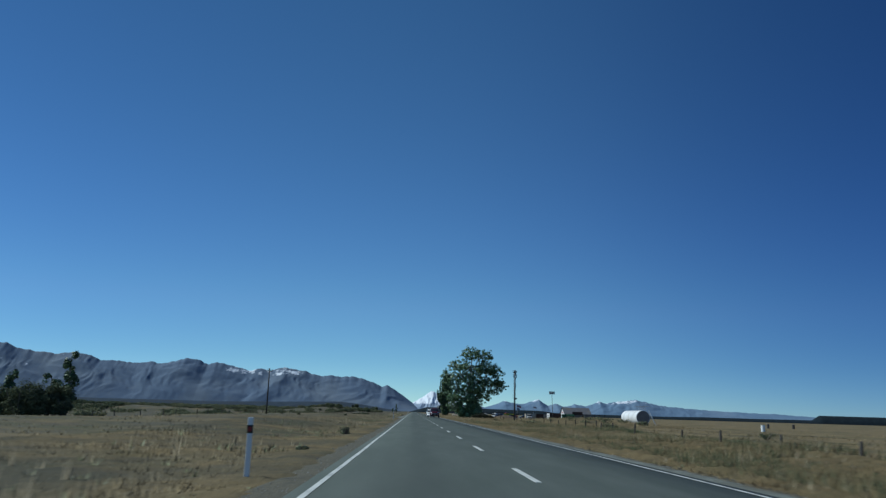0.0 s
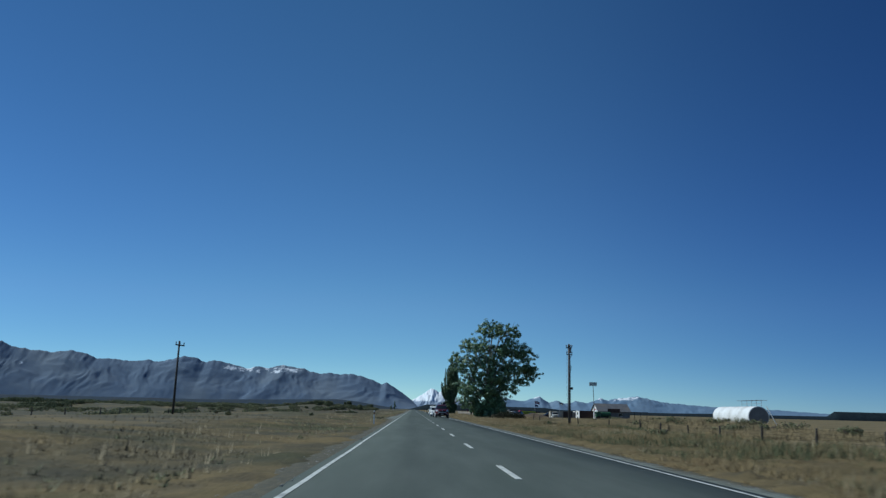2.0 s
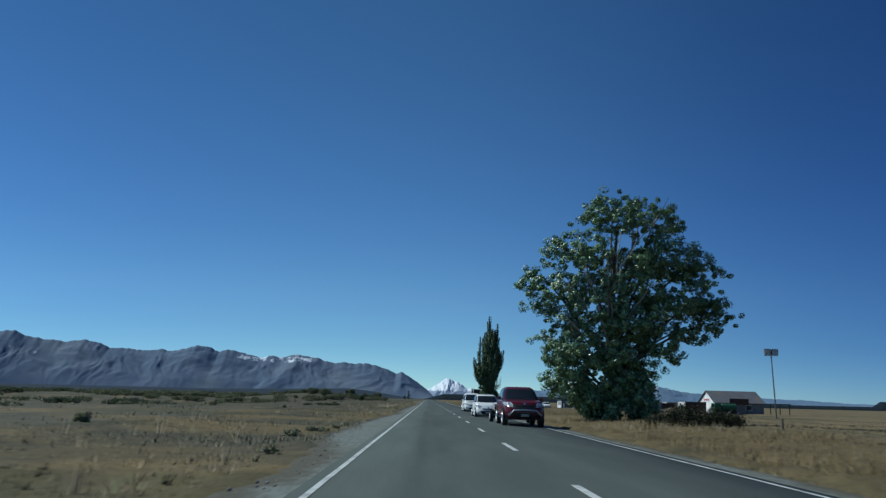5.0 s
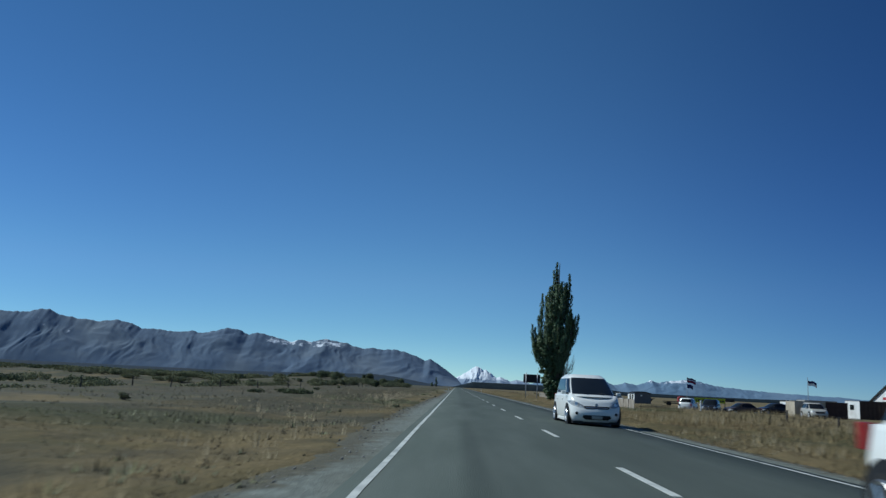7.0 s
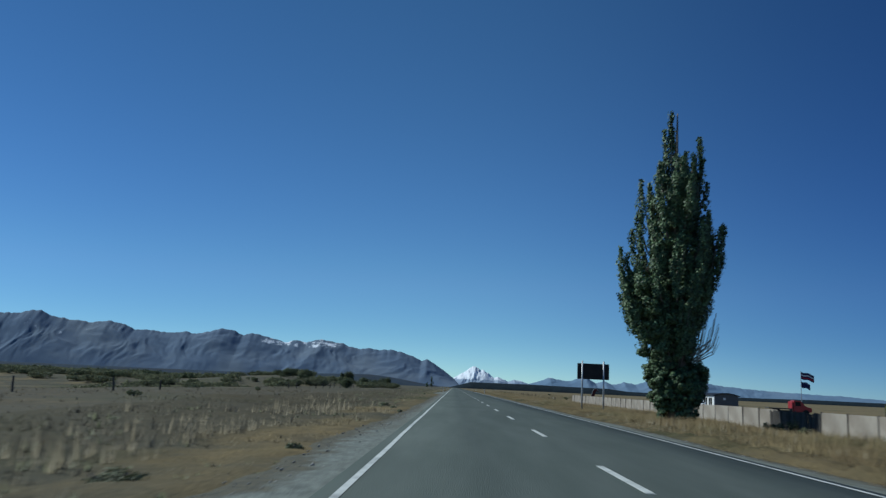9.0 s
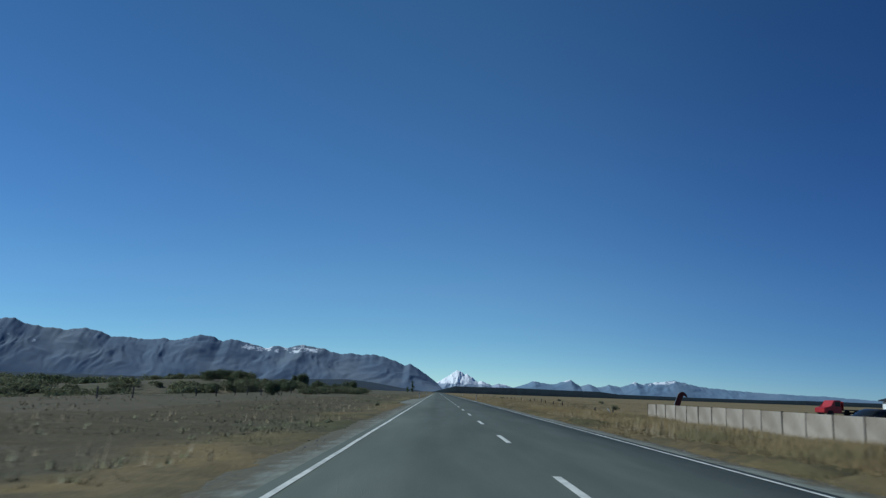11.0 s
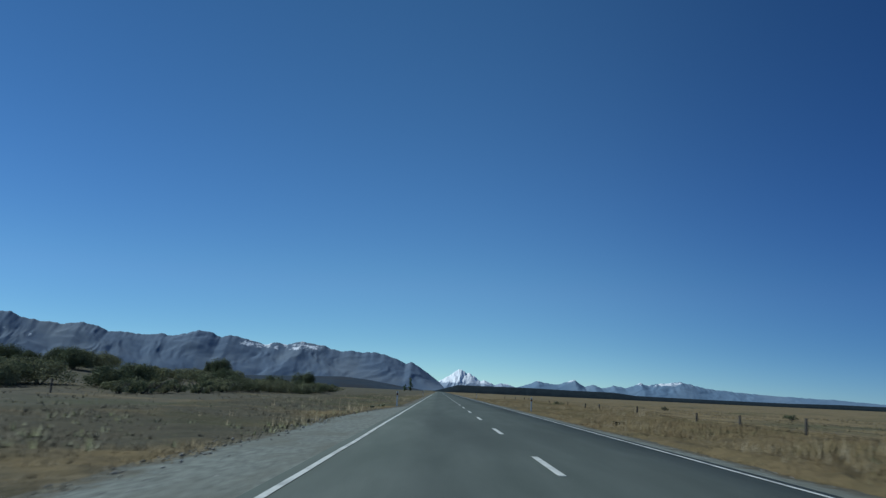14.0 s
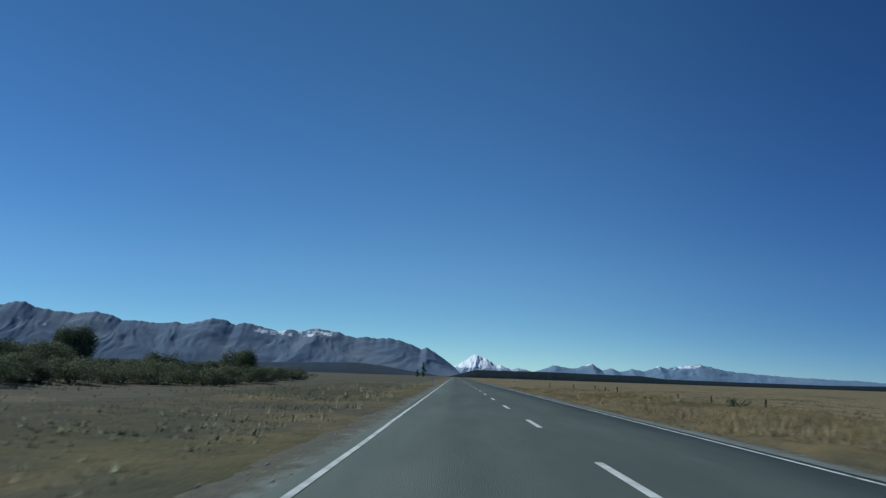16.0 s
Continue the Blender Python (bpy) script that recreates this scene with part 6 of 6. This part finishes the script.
    # lamps, grille and bumper lie on the nose
    def on_nose(px, zz, out):
        py = 0.15
        for _ in range(6):
            s = min(max((zz - clear) / (top_z(py) - clear), 0), 1)
            wid = hw * np.interp(s, [0, 0.2, 0.6, 1.0], [0.90, 0.985, 1.0, 0.95])
            a = np.interp(s, [0, 0.25, 0.6, 1], [0.14, 0.02, 0.0, 0.26])
            u = min(abs(px) / wid, 0.998)
            t = -(1 - u ** 7) ** (1 / 7)
            py = (a + L) / 2 + (L - a) / 2 * t + 0.22 * u * u * abs(t) ** 6
        return math.copysign(abs(px) + out * u ** 10, px), py - out, zz + (out if s > 0.8 else 0)

    def nose_patch(nm, rows, material, out, label="", parent=c):
        bm2 = bmesh.new()
        m = 16
        (za, zb), made = (rows[0][0], rows[-1][0]), []
        for j in range(9):
            zz = za + (zb - za) * j / 8
            x0, x1 = (float(np.interp(zz, [r[0] for r in rows], [r[q] * hw for r in rows])) for q in (1, 2))
            made.append([bm2.verts.new(on_nose(x0 + (x1 - x0) * k / m, zz, out)) for k in range(m + 1)])
        for r0, r1 in zip(made, made[1:]):
            for k in range(m):
                bm2.faces.new((r0[k], r0[k + 1], r1[k + 1], r1[k]))
        if x0 + x1 < -0.01:
            bmesh.ops.reverse_faces(bm2, faces=bm2.faces[:])
        return part(nm, bm2, material, parent, label, smooth=True)

    shape = face or dict(lamp=[(nose_z - 0.22, 0.60, 0.80), (nose_z - 0.14, 0.56, 0.93), (nose_z - 0.04, 0.60, 0.97)], grille=[(nose_z - 0.30, -0.48, 0.48), (nose_z - 0.18, -0.52, 0.52), (nose_z - 0.12, -0.50, 0.50)],
                         intake=[(clear + 0.05, -0.48, 0.48), (clear + 0.14, -0.58, 0.58), (clear + 0.20, -0.56, 0.56)], fog=(0.74, clear + 0.16), bars=1)
    for sgn in (-1, 1):
        rows = [(zz, sgn * x0, sgn * x1) for zz, x0, x1 in shape["lamp"]]
        lamp = nose_patch("headlight", rows, M["lens"], 0.010, "clear headlight lens")
        zm = sum(r[0] for r in shape["lamp"]) / len(shape["lamp"])
        xm = sum(r[1] + r[2] for r in shape["lamp"]) / (2 * len(shape["lamp"])) * hw * sgn
        px, py, pz = on_nose(xm, zm, 0.018)
        part("lamp_bowl", disc(bmesh.new(), (px, py, pz), (sgn * 0.3, -1, 0.1), 0.055, 0.012, 14), M["alloy"], lamp, "bright lamp bowl")
        px, py, pz = on_nose(sgn * hw * shape["fog"][0], shape["fog"][1], 0.012)
        part("fog_lamp", disc(bmesh.new(), (px, py, pz), (sgn * 0.25, -1, 0), 0.05, 0.02, 14), M["trim_black"] if paint == M["car_white"] else M["lens"], c)
        part("tail_light", boxed(sgn * hw * 0.80 - 0.06, sgn * hw * 0.80 + 0.06, L - 0.16, L - 0.02, tail_z - 0.28, tail_z - 0.04, bev=0.01), M["reflector"], c)
        mirror = part("mirror", boxed(sgn * (hw + 0.07) - 0.085, sgn * (hw + 0.07) + 0.085, hood + 0.38, hood + 0.5, belt + 0.01, belt + 0.14, bev=0.035), paint, c)
        part("mirror_arm", boxed(min(sgn * (hw - 0.1), sgn * (hw + 0.05)), max(sgn * (hw - 0.1), sgn * (hw + 0.05)), hood + 0.42, hood + 0.47, belt + 0.02, belt + 0.07), M["trim_black"], mirror)
        for yy in (glass_run[0] + (glass_run[1] - glass_run[0]) * 0.36, glass_run[0] + (glass_run[1] - glass_run[0]) * 0.66):
            part("door_handle", boxed(sgn * hw * 0.985 - 0.02, sgn * hw * 0.985 + 0.02, yy, yy + 0.17, belt - 0.18, belt - 0.14, bev=0.008), paint, c)
        part("side_skirt", boxed(sgn * hw * 0.93 - 0.03, sgn * hw * 0.93 + 0.03, axle_f + 0.42, axle_r - 0.42, clear - 0.02, clear + 0.07, bev=0.015), M["trim_black"] if chrome_bar else paint, c)
    grille_ob = nose_patch("grille", shape["grille"], M["trim_black"], 0.010, "black grille")
    g0, g1 = shape["grille"][0][0], shape["grille"][-1][0]
    for k in range(shape["bars"]):
        zz = g0 + (g1 - g0) * (k + 1) / (shape["bars"] + 1)
        xw = min(abs(r[1]) for r in shape["grille"]) * 0.96
        nose_patch("grille_bar", [(zz - 0.010, -xw, xw), (zz + 0.010, -xw, xw)], M["alloy" if paint == M["car_white"] else "car_dark"], 0.018, "", grille_ob)
    nose_patch("lower_intake", shape["intake"], M["trim_black"], 0.008, "black lower air intake")
    if plate:
        i0, i1 = shape["intake"][0][0], shape["intake"][-1][0]
        zz = (i0 + i1) / 2
        nose_patch("number_plate", [(zz - 0.055, -0.18 / hw, 0.18 / hw), (zz + 0.055, -0.18 / hw, 0.18 / hw)], M["plate"], 0.024, "plain pale number plate")
        part("rear_plate", boxed(-0.18, 0.18, L, L + 0.02, clear + 0.35, clear + 0.46), M["plate"], c, "plain pale number plate")
    px, py, pz = on_nose(0.0, g1 + 0.035, 0.016)
    part("badge", disc(bmesh.new(), (px, py, pz), (0, -1, 0.25), 0.05, 0.02, 14), M["alloy"], c, "round metal badge")
    for sgn in (-1, 1):
        bm = bmesh.new()
        tube(bm, [(sgn * 0.12 - 0.1, hood + 0.0, cowl_z + 0.03), (sgn * 0.3, glass_run[0] + 0.14, belt + 0.09)], 0.008, 5)
        part("wiper", bm, M["trim_black"], cabin)
    if chrome_bar:
        bm = bmesh.new()
        tube(bm, [(-hw * 0.78, 0.02, clear + 0.12), (-hw * 0.55, -0.08, clear + 0.36), (0, -0.1, clear + 0.38), (hw * 0.55, -0.08, clear + 0.36), (hw * 0.78, 0.02, clear + 0.12)], 0.035, 8)
        part("nudge_bar", bm, M["alloy"], c, "polished nudge bar", smooth=True)
    part("underside", boxed(-hw * 0.88, hw * 0.88, 0.2, L - 0.2, clear - 0.06, clear + 0.02), M["trim_black"], c)
    # wheels
    for sgn in (-1, 1):
        for yy in (axle_f, axle_r):
            bm = bmesh.new()
            disc(bm, (sgn * (hw - 0.10), yy, wheel_r + 0.03), (1, 0, 0), wheel_r + 0.055, 0.215, 24)
            part("wheel_arch", bm, M["trim_black"], c)
            wheel = part("wheel", disc(bmesh.new(), (sgn * (hw - 0.085), yy, wheel_r), (1, 0, 0), wheel_r * 0.3, 0.20, 12), M["trim_black"], c)
            bm = bmesh.new()
            bmesh.ops.create_cone(bm, cap_ends=True, segments=26, radius1=wheel_r, radius2=wheel_r, depth=0.20,
                                  matrix=Matrix.Translation((sgn * (hw - 0.085), yy, wheel_r)) @ Euler((0, math.pi / 2, 0)).to_matrix().to_4x4())
            bmesh.ops.bevel(bm, geom=[e for e in bm.edges if len(e.link_faces) == 2 and e.calc_face_angle(0) > 1.0], offset=0.03, segments=2, affect="EDGES")
            part("tyre", bm, M["rubber"], wheel)
            bm = bmesh.new()
            xo = sgn * (hw + 0.018)
            disc(bm, (xo, yy, wheel_r), (1, 0, 0), wheel_r * 0.16, 0.02, 12)
            for k in range(6):
                a = k * math.tau / 6
                tube(bm, [(xo, yy + math.cos(a) * wheel_r * 0.12, wheel_r + math.sin(a) * wheel_r * 0.12), (xo, yy + math.cos(a) * wheel_r * 0.64, wheel_r + math.sin(a) * wheel_r * 0.64)],
                     [wheel_r * 0.11, wheel_r * 0.09], 5)
            ring = [(xo, yy + math.cos(k * math.tau / 24) * wheel_r * 0.66, wheel_r + math.sin(k * math.tau / 24) * wheel_r * 0.66) for k in range(25)]
            tube(bm, ring, 0.022, 5)
            part("rim", bm, M["alloy"], wheel, "silver spoked rim")
    return c


# the red utility with its trailer, the hatchback and the people carrier in the oncoming lane
car("pickup_truck", "dark red pickup truck with a canopy in the oncoming lane", 2.42, 158.3, 0, M["car_red"], 5.0, 1.86, 1.80, 1.42, 1.19, 1.08, 1.14, 1.17, (1.12, 4.75), 0.39, 0.92, 3.95,
          clear=0.36, roof=(2.1, 4.5), chrome_bar=True, pillars=(0.30, 0.56), face=dict(lamp=[(0.86, 0.57, 0.76), (0.93, 0.56, 0.93), (1.0, 0.58, 0.97), (1.07, 0.66, 0.97)],
          grille=[(0.68, -0.46, 0.46), (0.78, -0.54, 0.54), (0.92, -0.55, 0.55), (0.97, -0.52, 0.52)], intake=[(0.40, -0.50, 0.50), (0.48, -0.60, 0.60), (0.60, -0.56, 0.56)], fog=(0.78, 0.55), bars=3))
car("hatchback", "small white hatchback with a dark grille in the oncoming lane", 2.04, 174.9, 1.5, M["car_white"], 3.75, 1.67, 1.50, 0.85, 0.98, 0.79, 1.0, 0.95, (0.62, 3.62), 0.30, 0.72, 3.10,
    clear=0.15, roof=(1.5, 3.2), pillars=(0.44, 0.80), face=dict(lamp=[(0.58, 0.64, 0.78), (0.65, 0.57, 0.93), (0.73, 0.57, 0.965), (0.80, 0.68, 0.97)], grille=[(0.50, -0.40, 0.40), (0.545, -0.47, 0.47), (0.59, -0.45, 0.45)],
    intake=[(0.19, -0.44, 0.44), (0.27, -0.56, 0.56), (0.38, -0.60, 0.60), (0.43, -0.57, 0.57)], fog=(0.78, 0.27), bars=1))
car("people_carrier", "white people carrier with dark windows in the oncoming lane", 2.40, 198.4, 1.0, M["car_white"], 4.75, 1.80, 1.76, 0.75, 1.04, 0.82, 1.08, 1.02, (0.42, 4.6), 0.33, 0.88, 3.75,
    clear=0.14, roof=(1.75, 4.2), pillars=(0.36, 0.66), face=dict(lamp=[(0.62, 0.46, 0.66), (0.68, 0.50, 0.90), (0.75, 0.64, 0.965), (0.82, 0.82, 0.975)], grille=[(0.585, -0.44, 0.44), (0.625, -0.52, 0.52), (0.66, -0.50, 0.50)],
    intake=[(0.22, -0.42, 0.42), (0.29, -0.54, 0.54), (0.37, -0.50, 0.50)], fog=(0.74, 0.42), bars=1))

tr = thing("trailer", "small flat trailer towed behind a pickup truck", "trailer", (2.40, 163.85, camber(2.4)))
part("deck", boxed(-0.85, 0.85, 0, 1.5, 0.55, 0.62), M["wood_grey"], tr)
part("drawbar", boxed(-0.04, 0.04, -0.6, 0.1, 0.45, 0.53), M["steel"], tr)
for nm, a in (("side_rail", (-0.88, -0.84, 0, 1.5, 0.62, 0.95)), ("side_rail", (0.84, 0.88, 0, 1.5, 0.62, 0.95)), ("tail_board", (-0.84, 0.84, 1.46, 1.5, 0.62, 0.95)), ("head_board", (-0.84, 0.84, 0, 0.04, 0.62, 0.95))):
    part(nm, boxed(*a), M["steel"], tr)
for sgn in (-1, 1):
    w = part("wheel", disc(bmesh.new(), (sgn * 0.98, 0.85, 0.31), (1, 0, 0), 0.31, 0.18, 22), M["rubber"], tr)
    part("rim", disc(bmesh.new(), (sgn * 1.075, 0.85, 0.31), (1, 0, 0), 0.17, 0.01, 14), M["white"], w)
    part("mudguard", boxed(sgn * 0.98 - 0.12, sgn * 0.98 + 0.12, 0.45, 1.25, 0.64, 0.67), M["trim_black"], tr)
part("marker_lamp", boxed(-0.9, -0.8, -0.03, 0.0, 0.7, 0.8), M["orange"], tr)

# parked in the yard
SUV = dict(L=4.6, Wd=1.84, H=1.70, hood=1.15, cowl_z=1.05, nose_z=0.92, tail_z=1.08, belt=1.05, glass_run=(0.9, 4.5), wheel_r=0.36, axle_f=0.9, axle_r=3.6, clear=0.22, roof=(1.65, 4.2), group="cars parked in the yard")
SEDAN = dict(L=4.5, Wd=1.78, H=1.46, hood=1.2, cowl_z=0.95, nose_z=0.74, tail_z=0.98, belt=0.93, glass_run=(1.0, 4.1), wheel_r=0.31, axle_f=0.85, axle_r=3.55, clear=0.17, roof=(1.85, 3.3), group="cars parked in the yard")
car("parked_car", "white sport utility car parked in the yard", 27.4, 272.8, 154, M["car_white"], **SUV)
car("parked_car", "black utility car parked beside the yard fence", 26.2, 262.3, -25, M["car_dark"], **SUV)
car("parked_car", "dark brown car parked in the yard", 28.7, 264.3, -75, M["car_brown"], **SEDAN)
car("parked_car", "black car parked in the yard", 34.0, 268.4, -80, M["car_dark"], **SEDAN)
car("parked_car", "silver-white car parked near the beige container", 36.6, 272.6, -85, M["car_white"], **SEDAN)
car("parked_car", "pale beige station wagon parked against the beige container", 35.8, 255.6, -8, M["car_beige"], **SUV)
car("parked_car", "white utility car parked behind the panel fence", 24.9, 315.0, -6, M["car_white"], **SEDAN)
car("parked_car", "white station wagon parked behind the panel fence", 27.0, 315.6, -4, M["car_white"], **SEDAN)
car("parked_car", "low dark car parked behind the panel fence", 21.4, 318.0, -78, M["car_dark"], **SEDAN)


def red_truck(x, y, turn):
    t = thing("truck", "old red truck with a flat deck in the yard", "truck", (x, y, lz(x, y)), turn)
    cabm = bmesh.new()
    prof = [(0.0, 0.5), (0.0, 1.1), (0.9, 1.25), (1.35, 2.0), (2.3, 2.05), (2.45, 0.5)]
    a = [cabm.verts.new((-0.95, yy, zz)) for yy, zz in prof]
    b = [cabm.verts.new((0.95, yy, zz)) for yy, zz in prof]
    cabm.faces.new(a)
    cabm.faces.new(b[::-1])
    for i in range(6):
        cabm.faces.new((a[i], b[i], b[(i + 1) % 6], a[(i + 1) % 6]))
    bmesh.ops.bevel(cabm, geom=cabm.edges[:], offset=0.07, segments=2, affect="EDGES")
    part("cab", cabm, M["red"], t)
    for sgn in (-1, 1):
        part("side_window", boxed(sgn * 0.955 - 0.006, sgn * 0.955 + 0.006, 1.45, 2.15, 1.3, 1.85), M["glass"], t)
    part("deck", boxed(-1.0, 1.0, 2.5, 5.6, 0.8, 0.95), M["wood_dark"], t)
    part("headboard", boxed(-1.0, 1.0, 2.5, 2.58, 0.95, 1.9), M["red"], t)
    part("chassis", boxed(-0.4, 0.4, 0.2, 5.4, 0.45, 0.65), M["trim_black"], t)
    for sgn in (-1, 1):
        for yy in (0.8, 4.4):
            part("wheel", disc(bmesh.new(), (sgn * 0.85, yy, 0.42), (1, 0, 0), 0.42, 0.25, 20), M["rubber"], t)
    t.matrix_world = t.matrix_world @ Matrix.Scale(0.86, 4)
    return t


red_truck(39.9, 315.8, 82)
red_truck(38.6, 356.0, -80)

# green tank truck in front of the farm building
gt = thing("tank_truck", "old green truck parked before the farm building", "truck", (47.2, 259.3, lz(48, 259)), -90)
part("cab", boxed(-0.9, 0.9, 0, 1.2, 0.5, 1.9, bev=0.12), M["green"], gt)
part("windscreen", boxed(-0.75, 0.75, -0.015, 0.0, 1.2, 1.7), M["glass"], gt)
part("tank", tube(bmesh.new(), [(0, 1.35, 1.2), (0, 1.5, 1.2), (0, 3.9, 1.2), (0, 4.0, 1.2)], [0.5, 0.65, 0.65, 0.5], 18), M["green"], gt)
part("chassis", boxed(-0.4, 0.4, 0.2, 4.0, 0.4, 0.6), M["trim_black"], gt)
for sgn in (-1, 1):
    for yy in (0.7, 3.2):
        part("wheel", disc(bmesh.new(), (sgn * 0.8, yy, 0.4), (1, 0, 0), 0.4, 0.22, 18), M["rubber"], gt)

# implements standing in the dry field
for x, y, lab in ((60.9, 137.2, "dark drum standing in the dry field"), (38.3, 88.3, "pale drum standing in the dry field"), (63.2, 132.5, "dark drum standing in the dry field")):
    dr = thing("drum", lab, "drum", (x, y, lz(x, y)), 0, "drums in the field")
    part("shell", disc(bmesh.new(), (0, 0, 0.36), (0, 0, 1), 0.22, 0.78, 16), M["white" if "pale" in lab else "wood_dark"], dr)
    part("rim", disc(bmesh.new(), (0, 0, 0.75), (0, 0, 1), 0.232, 0.03, 16), M["steel"], dr)
